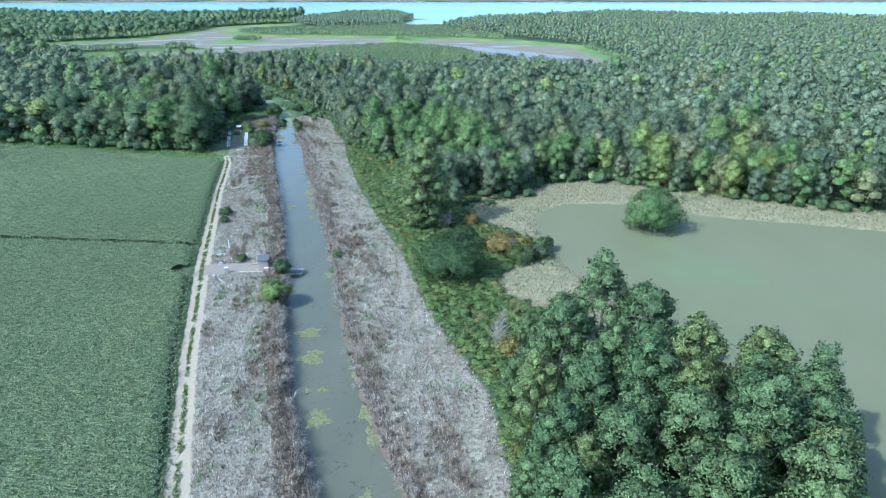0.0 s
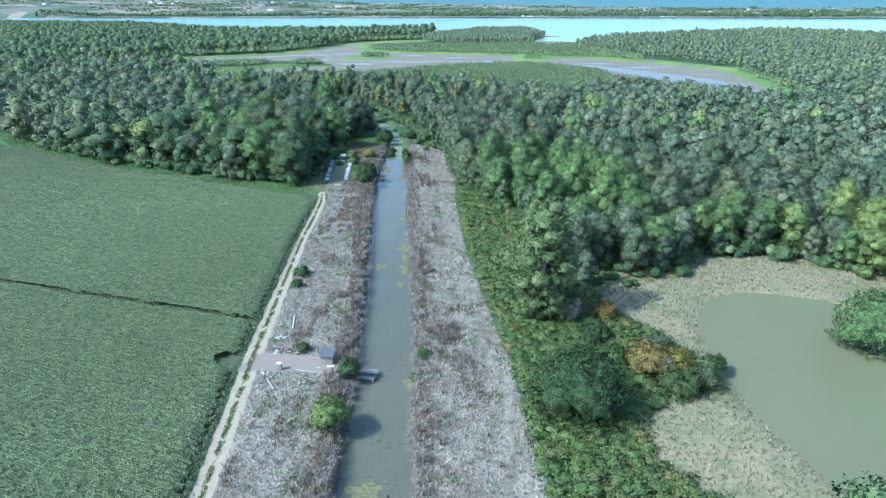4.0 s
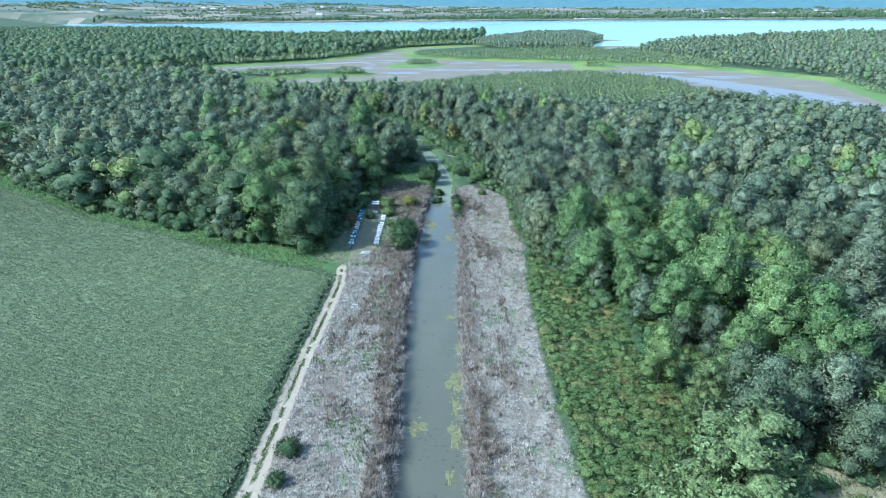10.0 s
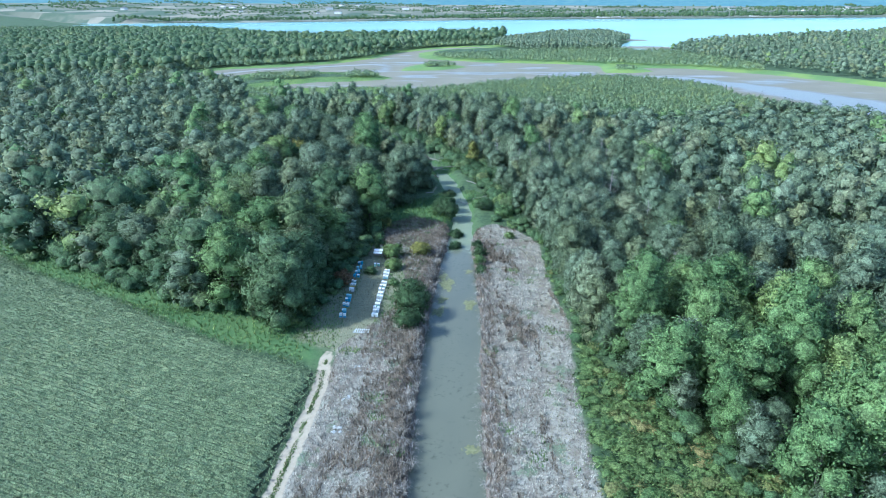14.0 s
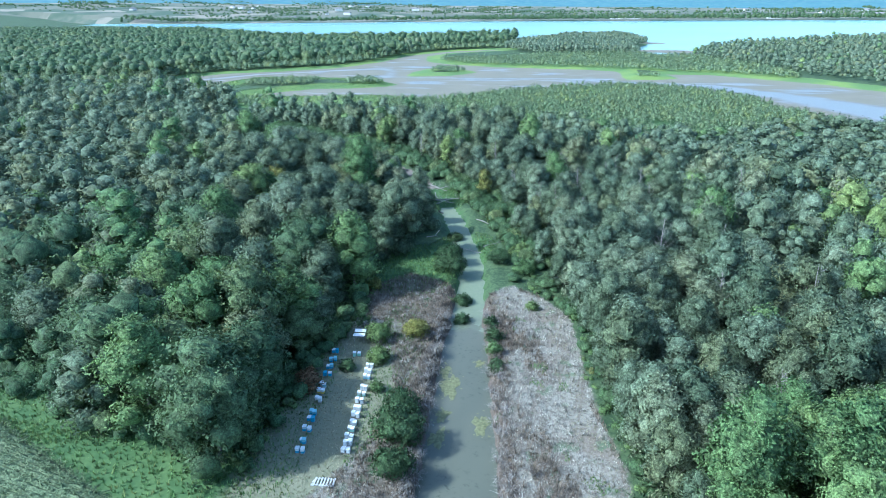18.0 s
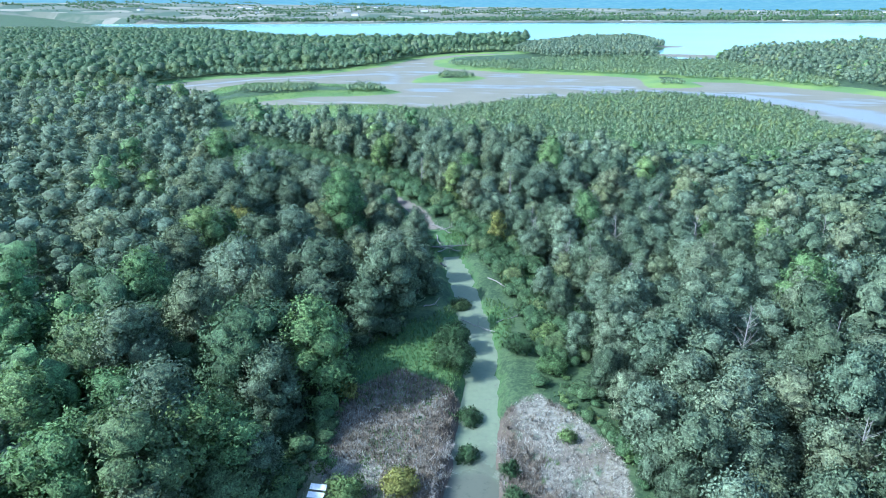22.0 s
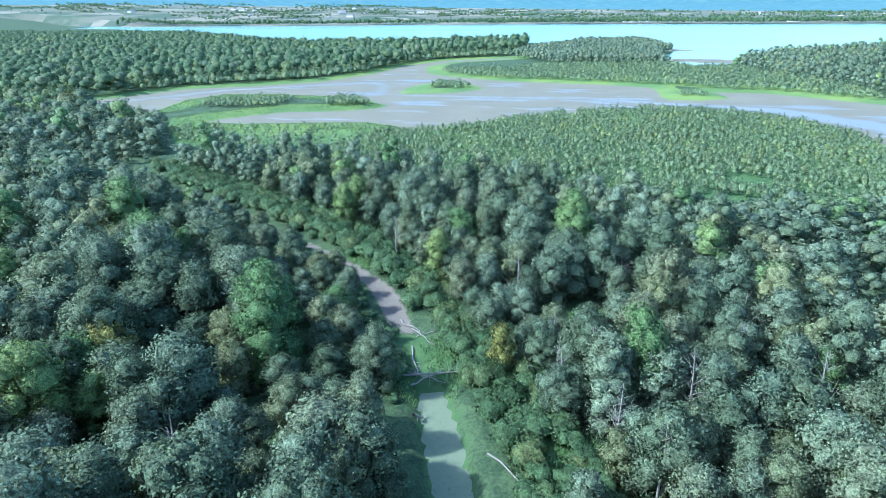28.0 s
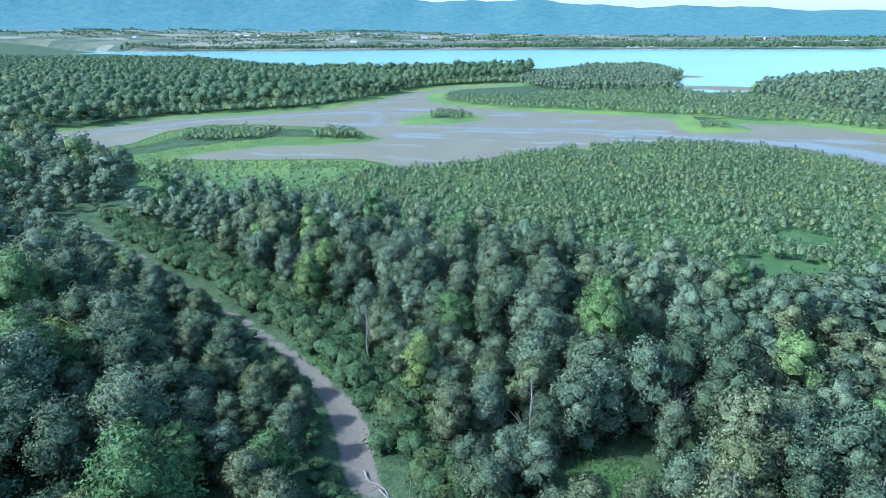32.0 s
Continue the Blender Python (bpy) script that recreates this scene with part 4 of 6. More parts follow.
def plant(kind, x, y, scale, stretch=1.0, label="", group="trees of the wood", variant=None, z=None):
    v = RNG.integers(0, 5) if variant is None else variant
    m = pose(x, y, gz(x, y) if z is None else z, 0, 0, RNG.uniform(0, 360)) @ Matrix.Diagonal((scale, scale, scale * stretch, 1))
    if (kind, v) in BASES:
        ob = copy_thing(BASES[kind, v], Matrix.Identity(4))
        ob.matrix_basis = m
    else:
        V, F, T, N, TV, TF, mt = tree_parts(kind, v)
        name, lab = TREE_NAMES[kind]
        ob = tagged(new(name), lab, "tree", group)
        mesh_obj("crown", V, [F, T], [mt], ob, smooth=True, normals=N)
        mesh_obj("trunk", TV, TF, [M_BARK], ob, smooth=True)
        ob.matrix_basis = m
        BASES[kind, v] = ob
    if label:
        tagged(ob, label)
    return tagged(ob, group=group)


for kd, x, y, z, s, st in near_rows:
    b1 = math.hypot((x + 6) / 24, (y - 197) / 18) < 1 and RNG.uniform() < 0.85
    b1 = b1 or (seg_dist(np.array([x]), np.array([y]), [(-18, 186), (9, 158), (46, 166), (110, 138)], False)[0][0] < 11 and RNG.uniform() < 0.5)
    plant("bright" if b1 else kd, x, y, s, st, z=z)
for x, y, k, s in [(-80.5, 198, "north", 1.55), (-90, 203, "north", 1.4), (-98, 206, "bright", 1.35), (-107, 206.5, "north", 1.25), (-117, 208, "willow", 1.25), (-127, 210, "north", 1.2),
                   (-83.5, 211, "willow", 1.3), (-86, 222, "bright", 1.35), (-86, 235, "willow", 1.3), (-94, 214, "bright", 1.4), (-104, 217, "bright", 1.4), (-84, 259, "willow", 1.15),
                   (-138, 212, "grey", 1.25), (-148, 215, "willow", 1.3), (-114, 219, "bright", 1.3), (-86, 247, "grey", 1.25)]:
    plant(k, x, y, s * 1.15, 0.76, "", "trees by the maize")
for x, y, k, s in [(-47.5, 254, "willow", 0.7), (-44.5, 249, "grey", 0.75), (-41.5, 245, "willow", 0.8), (-40, 239, "grey", 0.75), (-38.3, 233.5, "willow", 0.8), (-36.8, 228, "grey", 0.8), (-35.3, 222.5, "willow", 0.8),
                   (-33.6, 217, "grey", 0.8), (-31.2, 211.5, "willow", 0.75), (-29.5, 206, "grey", 0.75), (-26.5, 200, "willow", 0.75), (-22, 195, "grey", 0.8), (-52, 263, "grey", 0.75), (-56, 272, "willow", 0.8),
                   (-60, 279, "grey", 0.75), (-66, 296, "grey", 0.8), (-72, 307, "willow", 0.7), (-78, 318, "grey", 0.8), (-88, 329, "willow", 0.8), (-96, 338, "grey", 0.85), (-104, 345, "willow", 0.85),
                   (-90, 296, "willow", 0.9), (-87, 284, "grey", 0.95), (-84, 272, "willow", 0.95), (-103, 306, "willow", 0.75), (-114, 316, "grey", 0.7), (-122, 323, "willow", 0.7), (-131, 330, "willow", 0.7)]:
    plant(k, x, y, s, 1.05, "", "trees along the canal")
for x, y, s in [(21, 73, 1.0), (26, 69, 0.98), (28.5, 60, 0.9), (36, 59, 0.95), (39, 54, 0.9), (15, 67, 0.85), (10.5, 58, 0.72), (11.5, 49, 0.78), (17, 47, 0.85), (24, 48, 0.9),
                (30, 47, 0.95), (36, 48, 0.9), (16, 38, 0.9), (23, 39, 0.95), (30, 38, 0.95), (10, 40, 0.8), (15.5, 55, 0.8), (22, 56, 0.9), (32, 66, 0.6), (12, 76, 0.45), (20, 80, 0.4), (20, 62, 0.75), (26, 54, 0.8), (13, 45, 0.7), (33, 55, 0.75), (19.5, 51, 0.75), (27, 43, 0.8), (34, 43, 0.8), (8.8, 46, 0.55), (25, 63, 0.7), (17, 60, 0.7), (9.5, 64, 0.5), (13, 71, 0.5)]:
    plant("cotton", x, y, s * 1.14, RNG.uniform(0.8, 0.95), "dark green cottonwood in a stand between bank and pond", "cottonwood stand")
for x, y, s in [(-2.6, 125.4, 0.72), (-5.6, 125.6, 0.66), (-3.2, 129.6, 0.8)]:
    plant("cotton", x, y, s, 0.8, "low dark green cottonwood at the foot of a taller one", "trees by the meadow")
plant("cotton", -4.2, 127.0, 1.6, 0.76, "tall lone dark green cottonwood beside the bramble", "trees by the meadow")
for x, y, k, s in [(6, 150, "willow", 1.0), (12, 147, "willow", 0.95), (17, 149, "grey", 0.8), (1, 146, "willow", 1.1), (8, 156, "cotton", 0.7), (14, 155, "willow", 1.0), (3, 140, "grey", 0.7), (20, 153, "grey", 0.7), (-3, 152, "cotton", 0.62), (-8, 160, "bright", 0.8),
                   (52, 158, "bright", 0.75), (30, 162, "bright", 0.95), (37, 163, "willow", 0.9), (44, 163.5, "bright", 1.0), (67, 154, "bright", 1.0), (80, 149, "bright", 1.1), (86, 148, "willow", 0.9), (112, 137, "bright", 1.0), (122, 133, "willow", 1.0), (134, 128, "bright", 1.05), (64, 156, "grey", 0.6), (60, 152, "willow", 0.8), (73, 151, "bright", 0.9), (90, 146, "bright", 1.0), (100, 143, "bright", 0.9),
                   (-10, 180, "grey", 0.75), (-4, 171, "willow", 0.7), (-17, 186, "grey", 0.7)]:
    plant(k, x, y, s, 1.0, "", "trees by the meadow")


def bush(name, label, x, y, r, h, mat, leaves=700, size=0.24, core=0.72, clumps=18, taper=0.2, stems=True, group="bushes"):
    rng = np.random.default_rng(int(abs(x * 13 + y * 7)) + 5)
    V, F, T, N = crown(rng, r, 0.0, h, max(4, int(clumps * 0.65)), int(leaves * 2.4), size * 0.68, taper, 0.72, 0.8, 0.44)
    ob = thing(name, x, y, gz(x, y) - 0.1, 0, label, "bush", group)
    mesh_obj("crown", V, [F, T], [mat], ob, smooth=True, normals=N)
    if stems:
        mesh_obj("stems", *trunk(rng, h * 0.7, 0.05 + 0.012 * h, 5, r * 0.7), [M_BARK], ob, smooth=True)
    return ob


bush("pond_tree", "round green tree on a tiny island in the pond", 45, 126, 6.3, 10.0, M_BRIGHT, 3200, 0.27, clumps=22, taper=0.45)
bush("round_bush", "large round dark green bush at the meadow's edge", 1.8, 101.5, 6.4, 7.6, M_DARK, 3600, 0.26, clumps=22)
bush("autumn_bush", "orange autumn bush with some bare twigs", 11.5, 113, 3.8, 3.6, M_ORANGE, 900, 0.24)
bush("autumn_bush", "yellow and orange bush by the pond", 15, 112, 2.6, 2.8, M_YELLOW, 600, 0.24)
bush("autumn_bush", "small orange bush among green brambles", 6.3, 127.5, 1.8, 3.2, M_ORANGE, 400, 0.22)
bush("autumn_bush", "orange-leaved bush by the cottonwoods", 9.5, 75, 1.8, 3.2, M_ORANGE, 300, 0.22)
bush("green_bush", "yellow-green bush by the pond", 19.5, 113.5, 1.9, 2.6, M_BRIGHT, 450, 0.22)
bush("green_bush", "green bush between autumn bushes", 15.5, 108.5, 3.2, 2.6, M_DARK, 700, 0.24)
bush("green_bush", "dark green bush on the canal bank", -28.3, 93, 2.7, 3.4, M_BRIGHT, 900, 0.22)
bush("green_bush", "green bush beside the wooden jetty", -29.9, 104.2, 1.8, 2.6, M_DARK, 500, 0.2)
bush("green_bush", "dark green bush standing by the canal", -59.6, 204.5, 3.3, 4.4, M_DARK, 1300, 0.24)
bush("green_bush", "dark green bush at the end of a thicket by the canal", -58.0, 198.8, 2.5, 3.4, M_DARK, 900, 0.22)
bush("green_bush", "dark green bush behind a larger one by the canal", -61.2, 209.6, 2.6, 3.2, M_DARK, 900, 0.22)
bush("green_bush", "dark green bush on the dry bank", -49.8, 134.3, 1.6, 1.7, M_DARK, 350, 0.2)
bush("green_bush", "small green bush by the track", -48.6, 129.5, 1.2, 1.2, M_DARK, 220, 0.2)
bush("green_bush", "small dark bush beside scrap wood", -38.4, 108.4, 1.1, 1.4, M_DARK, 220, 0.18)
for x, y, r, h, m in [(18.5, 110.5, 2.3, 2.7, M_WILLOW), (20.5, 115.0, 1.8, 2.3, M_DARK), (9.5, 118.0, 2.5, 2.2, M_BRAMBLE), (6.5, 114.5, 2.6, 2.0, M_BRAMBLE), (13.5, 119.5, 1.9, 2.0, M_GREY),
                      (5.0, 120.5, 2.2, 2.4, M_DARK), (16.2, 115.6, 2.0, 2.4, M_YELLOW), (3.2, 117.0, 2.0, 1.9, M_BRAMBLE)]:
    bush("green_bush", "leafy bush in the thicket round the autumn bushes", x, y, r, h, m, int(200 + 130 * r * r), 0.2, clumps=9)
bush("rust_bush", "rust-coloured bush beside the beehives", -75.5, 211, 2.0, 2.8, M_RUST, 500, 0.22)
bush("autumn_bush", "yellow-leaved bush by the beehives", -66.3, 229, 2.1, 2.8, M_YELLOW, 500, 0.22)
for x, y, r, h, m in [(-69, 255.5, 3.6, 2.6, M_DARK), (-71, 261.5, 3.2, 2.4, M_DARK), (-80, 243, 1.7, 2.4, M_YELLOW), (-71.4, 226, 2.4, 2.8, M_BRIGHT), (-63.4, 245.5, 2.0, 2.2, M_DARK),
                      (-75.6, 229, 1.3, 4.0, M_BRIGHT), (-78, 224, 1.2, 3.4, M_BRIGHT), (-69, 220.5, 2.0, 1.8, M_BRIGHT), (-72.4, 217, 1.4, 1.4, M_DARK), (-66.2, 213.5, 1.0, 1.3, M_BRIGHT),
                      (-78.5, 205, 1.6, 2.4, M_DARK), (-61.5, 238.5, 1.6, 2.0, M_DARK), (-55.6, 235, 1.3, 2.2, M_DARK), (-54.0, 231, 1.5, 2.6, M_DARK), (-53.2, 227.5, 1.4, 2.4, M_BRIGHT), (-52.0, 223.5, 1.2, 2.0, M_DARK),
                      (-54.6, 258, 2.2, 2.4, M_BRIGHT), (-60.5, 262, 2.4, 2.8, M_DARK), (-57, 266, 2.6, 3.2, M_BRIGHT), (-74.5, 276.5, 2.2, 2.0, M_DARK), (-76, 303, 3.4, 3.0, M_DARK), (-79, 311, 2.6, 2.6, M_DARK),
                      (-72, 297, 3.0, 3.4, M_DARK), (-20.5, 110.5, 1.1, 1.6, M_BRIGHT), (-20.8, 107, 0.9, 1.2, M_BRIGHT), (-50.5, 243.5, 1.2, 1.4, M_BRIGHT), (-84, 312, 2.4, 2.6, M_DARK)]:
    bush("green_bush", "leafy green bush beside the canal", x, y, r, h, m, int(180 + 110 * r * r), 0.21, clumps=9)
bush("yellow_tree", "yellowing tree over the creek", -74.5, 304, 2.2, 8.5, M_YELLOW, 900, 0.25, taper=0.6)
bush("yellow_tree", "pale yellow tree below the cottonwoods", 33.5, 36.5, 3.0, 8.0, M_YELLOW, 900, 0.26, taper=0.4)
bush("yellow_tree", "yellow-green tree in the wood", -125, 284, 4.2, 11.5, M_YELLOW, 1300, 0.28, taper=0.3)


def bare(name, label, x, y, h, r, n, seed, spread_r, lean=0.0):
    """A leafless tree: trunk, limbs and twigs."""
    rng = np.random.default_rng(seed)
    ob = thing(name, x, y, gz(x, y), 0, label, "dead tree", "dead trees")
    mesh_obj("trunk", *trunk(rng, h, r, 2, spread_r), [M_DEADWOOD], ob, smooth=True)
    out = []
    for i in range(n):
        f = rng.uniform(0.25, 0.98)
        a = rng.uniform(0, 6.28)
        L = spread_r * (1.15 - f) * rng.uniform(0.6, 1.2)
        p0 = np.array([0, 0, f * h])
        p1 = p0 + np.array([math.cos(a) * L * 0.6, math.sin(a) * L * 0.6, L * rng.uniform(0.3, 0.8)])
        p2 = p1 + np.array([math.cos(a + 0.4) * L * 0.4, math.sin(a + 0.4) * L * 0.4, L * rng.uniform(0.2, 0.7)])
        rr = max(0.03, r * (1 - f) * 0.6)
        out.append(limb([p0, p1, p2], [rr, rr * 0.7, 0.012], 4))
    mesh_obj("bare_crown", *join(out), [M_DEADWOOD], ob)
    return ob


for i, (x, y, h) in enumerate([(-53, 284, 9.5), (-42, 320, 9), (-68, 309, 7), (-77, 325, 10), (-50, 299, 10), (-58, 292, 8), (-56, 313, 10.5), (-35, 303, 10), (-46, 275, 10), (-30, 262, 11), (-22, 240, 10.5),
                               (-62, 303, 9), (-66, 299, 8), (-105, 338, 9), (-18, 214, 10), (-4, 205, 11), (-100, 268, 11), (-33, 288, 10), (-24, 296, 11), (-44, 308, 10), (-28, 318, 10), (-38, 330, 9), (-15, 284, 11), (-52, 330, 9), (-20, 262, 11), (-8, 246, 11), (-60, 334, 8), (-48, 340, 8), (-12, 310, 10)]):
    bare("dead_tree", "bleached leafless tree among green willows", x, y, h + 1.5, 0.15, 26, 200 + i, 3.2)
for i, (x, y, h) in enumerate([(-0.8, 125, 5.0), (1.4, 125.6, 4.2), (0.4, 124.3, 3.8), (8.5, 78, 6.5), (7.6, 76.5, 5.0), (13.5, 111, 3.2)]):
    bare("grey_bush", "leafless silvery grey bush among brambles", x, y, h, 0.06, 80, 300 + i, 1.9)

# ---- fallen logs over the creek ----


def log(x0, y0, z0, x1, y1, z1, r, seed, name="fallen_log", label="bleached fallen log lying over the creek"):
    rng = np.random.default_rng(seed)
    L = math.dist((x0, y0, z0), (x1, y1, z1))
    ob = thing(name, x0, y0, z0, 0, label, "log", "fallen logs")
    d = np.array([x1 - x0, y1 - y0, z1 - z0])
    pts = [d * f + np.append(rng.normal(0, 0.16, 2), rng.uniform(0, 0.15)) for f in np.linspace(0, 1, 6)]
    mesh_obj("stem", *limb(pts, r * np.linspace(1.1, 0.55, 6), 7), [M_DEADWOOD], ob, smooth=True)
    for _ in range(int(2 + L * 0.7)):
        f = rng.uniform(0.35, 1)
        e = d * f + rng.normal(0, 0.9, 3) + [0, 0, 0.5]
        mesh_obj("branch", *limb([d * f, (d * f + e) / 2 + rng.normal(0, 0.1, 3), e], [r * 0.35, r * 0.22, 0.02], 4), [M_DEADWOOD], ob)


for i, (a, b, c, d, r) in enumerate([(-88.5, 300, -80.5, 303, 0.22), (-88, 301.5, -82, 300.6, 0.16), (-86.5, 298.6, -83, 302.5, 0.18), (-90.5, 309, -86.5, 301, 0.2), (-92.5, 314.5, -87, 309.5, 0.16),
                                     (-95.5, 316.5, -91, 313.5, 0.2), (-91, 312, -88, 313.6, 0.13), (-83.4, 291.5, -82.6, 293, 0.3), (-62, 284.5, -55.5, 281, 0.17), (-72, 287, -64, 281, 0.15),
                                     (-79.5, 271.5, -77.8, 273.5, 0.16), (-72.5, 271.5, -66, 268.5, 0.12), (-66, 270.5, -61.5, 275, 0.1), (-58.5, 318, -53, 321, 0.15), (-99, 311, -95.5, 308, 0.14)]):
    log(a, b, max(gz(a, b), 0.0) + 0.15, c, d, max(gz(c, d), 0.0) + 0.2, r * 0.75, 400 + i)

# ---- maize ----
row_dir = np.array([0.996, -0.087])
row_nrm = np.array([0.087, 0.996])
rng = np.random.default_rng(61)


def maize_at(px, py):
    ok = (poly_sd(px, py, FIELD) > 0.2) & (px > -0.78 * py - 75) & (px > -250) & (py > 15)
    gap = np.abs(py - (119 + (px + 95) * -0.087) - 0.5 * wave(px, py, 0.3)) < 0.30 + 0.35 * wave(px, py, 0.8, 3.0)
    notch = np.hypot((px + 47.6) / 1.9, (py - 103.2) / 1.7) < 1
    return ok & ~gap & ~notch


u = np.arange(-30, 290, 0.76)
v = np.arange(-290, 10, 0.42)
U, W = np.meshgrid(u, v)
W = W + rng.uniform(-0.18, 0.18, W.shape)
U = U + rng.uniform(-0.1, 0.1, U.shape)
mx = (U * row_nrm[0] + W * row_dir[0]).ravel()
my = (U * row_nrm[1] + W * row_dir[1]).ravel()
ok = maize_at(mx, my)
dist = np.hypot(mx + 30, my - 70)
ok &= (dist < 75) | (rng.uniform(size=len(mx)) < np.clip(1.4 - dist / 150, 0.6, 1))
mx, my = mx[ok], my[ok]
mz = height(mx, my)
grow = 0.5 + 0.5 * wave(mx, my, 0.16, 7.0)
ht = (1.36 + 0.2 * grow + rng.uniform(-0.15, 0.15, len(mx))) * np.clip(poly_sd(mx, my, FIELD) / 2.4 + 0.42, 0.42, 1.0)
big = np.clip(np.hypot(mx + 30, my - 70) / 120, 1.0, 1.7)
VV, var = [], []
for leaf in range(4):
    a = rng.uniform(0, 6.28, len(mx))
    L = rng.uniform(0.22, 0.46, len(mx)) * big
    zt = ht - rng.uniform(-0.05, 0.45, len(mx))
    tip = np.stack([mx + np.cos(a) * L, my + np.sin(a) * L, mz + zt + rng.uniform(-0.30, 0.12, len(mx))], 1)
    root = np.stack([mx, my, mz + zt - 0.15], 1)
    side = np.stack([-np.sin(a), np.cos(a), np.zeros(len(a))], 1) * (0.085 * big)[:, None]
    midp = (root * 0.45 + tip * 0.55) + [0, 0, 0.16]
    VV.append(np.stack([root, midp + side, tip, midp - side], 1).reshape(-1, 3))
    var.append(np.repeat(rng.uniform(0.0, 0.6, len(mx)) + 0.35 * grow, 4))
V = np.concatenate(VV)
ridges = []


def canopy(us, ws, z):
    """The leafy top of the rows: a sheet over a grid of places, where the maize stands."""
    P = np.stack([us[:, None] * row_nrm[0] + ws[None, :] * row_dir[0], us[:, None] * row_nrm[1] + ws[None, :] * row_dir[1], 1.45 + z], 2)
    m = maize_at(P[..., 0].ravel(), P[..., 1].ravel()).reshape(P.shape[:2])
    P[..., 2] -= z * (1 - np.clip(poly_sd(P[..., 0].ravel(), P[..., 1].ravel(), FIELD) / 2.4 + 0.2, 0.2, 1.0)).reshape(P.shape[:2])
    k = m[:-1, :-1] & m[1:, :-1] & m[1:, 1:] & m[:-1, 1:]
    return np.stack([P[:-1, :-1][k], P[1:, :-1][k], P[1:, 1:][k], P[:-1, 1:][k]], 1).reshape(-1, 3)


us, ws = np.arange(-30, 290, 0.38), np.arange(-290, 10, 0.7)
ridges.append(canopy(us, ws, np.where(np.arange(len(us)) % 2 == 0, 0.86, 1.05)[:, None] + rng.normal(0, 0.09, (len(us), len(ws)))))
wx, wy = np.meshgrid(np.arange(-420, 0, 4.0), np.arange(-60, 264, 4.0))
wz = 2.55 + rng.normal(0, 0.15, wx.shape)
rest = (poly_sd(wx, wy, FIELD) > 1.5) & ~((wx > -0.78 * wy - 79) & (wx > -254) & (wy > 11))
k = rest[:-1, :-1] & rest[1:, :-1] & rest[1:, 1:] & rest[:-1, 1:]
G = np.stack([wx, wy, wz], 2)
ridges.append(np.stack([G[:-1, :-1][k], G[:-1, 1:][k], G[1:, 1:][k], G[1:, :-1][k]], 1).reshape(-1, 3))
edge = np.array(FIELD[1:12], float)
for a, b in zip(edge[:-1], edge[1:]):
    n = max(2, int(np.linalg.norm(b - a) / 1.2))
    wn_ = n * 9
    tw = rng.uniform(0, 1, (wn_, 1))
    c0 = np.c_[a + (b - a) * tw + rng.normal(0.1, 0.25, (wn_, 2)), rng.uniform(1.5, 2.3, wn_)]
    c0 = c0[np.hypot((c0[:, 0] + 47.6) / 1.9, (c0[:, 1] - 103.2) / 1.7) > 1]
    ridges.append(leaf_quads(c0, rng.normal(size=c0.shape) + [0.3, 0, 0.5], 0.32, rng, 0.3)[0])
RV = np.concatenate(ridges)
var.append(np.repeat(rng.uniform(0, 0.25, len(RV) // 4), 4))
V = np.concatenate([V, RV])
tagged(mesh_obj("maize_field", V, np.arange(len(V)).reshape(-1, 4), [M_CORN], None, np.concatenate(var)), "field of green maize in close straight rows", "maize", kind="stuff")


# ---- dry weeds on the banks, grass ----
def tufts(name, label, category, x, y, mat, h, blades, lean, width, var=None, seed=71):
    rng = np.random.default_rng(seed)
    n = len(x)
    z = height(x, y)
    out, vs = [], []
    vr = rng.uniform(0, 1, n) if var is None else var
    for _ in range(blades):
        a = rng.uniform(0, 6.28, n)
        L = rng.uniform(0.55, 1.2, n) * h
        k = rng.uniform(0.2, 1.0, n) * lean
        bx, by = x + rng.normal(0, 0.12, n), y + rng.normal(0, 0.12, n)
        side = np.stack([-np.sin(a), np.cos(a), np.zeros(n)], 1) * width * rng.uniform(0.6, 1.3, (n, 1))
        base = np.stack([bx, by, z - 0.03], 1)
        tip = np.stack([bx + np.cos(a) * L * k, by + np.sin(a) * L * k, z + L * np.sqrt(np.clip(1 - k * k * 0.8, 0.1, 1))], 1)
        out.append(np.stack([base - side, base + side, tip], 1).reshape(-1, 3))
        vs.append(np.repeat(vr, 3))
    V = np.concatenate(out)
    return tagged(mesh_obj(name, V, np.arange(len(V)).reshape(-1, 3), [mat], None, np.concatenate(vs)), label, category, kind="stuff")


A, B, rng = scatter(BANK, 0.33, 0.5, 72)
sd_c, sd_t, sd_d = line_sd(A, B, CANAL), line_sd(A, B, TRACK), poly_sd(A, B, DIRT)
ok = (sd_c < -0.3) & (sd_t < -0.1) & (sd_d < 0) & (B > 25)
A, B, sd_c = A[ok], B[ok], sd_c[ok]
w1 = wave(A * 0.96 + B * 0.28, (B * 0.96 - A * 0.28) * 0.25, 0.75, 1.0)
w2 = wave(A, B, 0.35, 6.0) + 0.3 * wave(A, B, 1.1, 2.0)
left = poly_sd(A, B, [(p[0], p[1]) for p in CANAL] + [(-300, 299), (-300, -60)]) > 0
south_end = (B > 232)
rim = poly_sd(A, B, BANK)
brown = ((sd_c > -3.4 - 1.3 * w1) & left) | ((sd_c > -1.8 - 1.0 * w1) & ~left) | (w1 > 0.45) | (south_end & left) | (left & (B > 158) & (w2 > -0.35) & (sd_c > -7.5))
green = ((w2 > 0.66) | ((w2 > 0.15) & left & (sd_c < -3.6) & (sd_c > -6.2) & (B < 180))) & (RNG.uniform(size=len(A)) < 0.75)
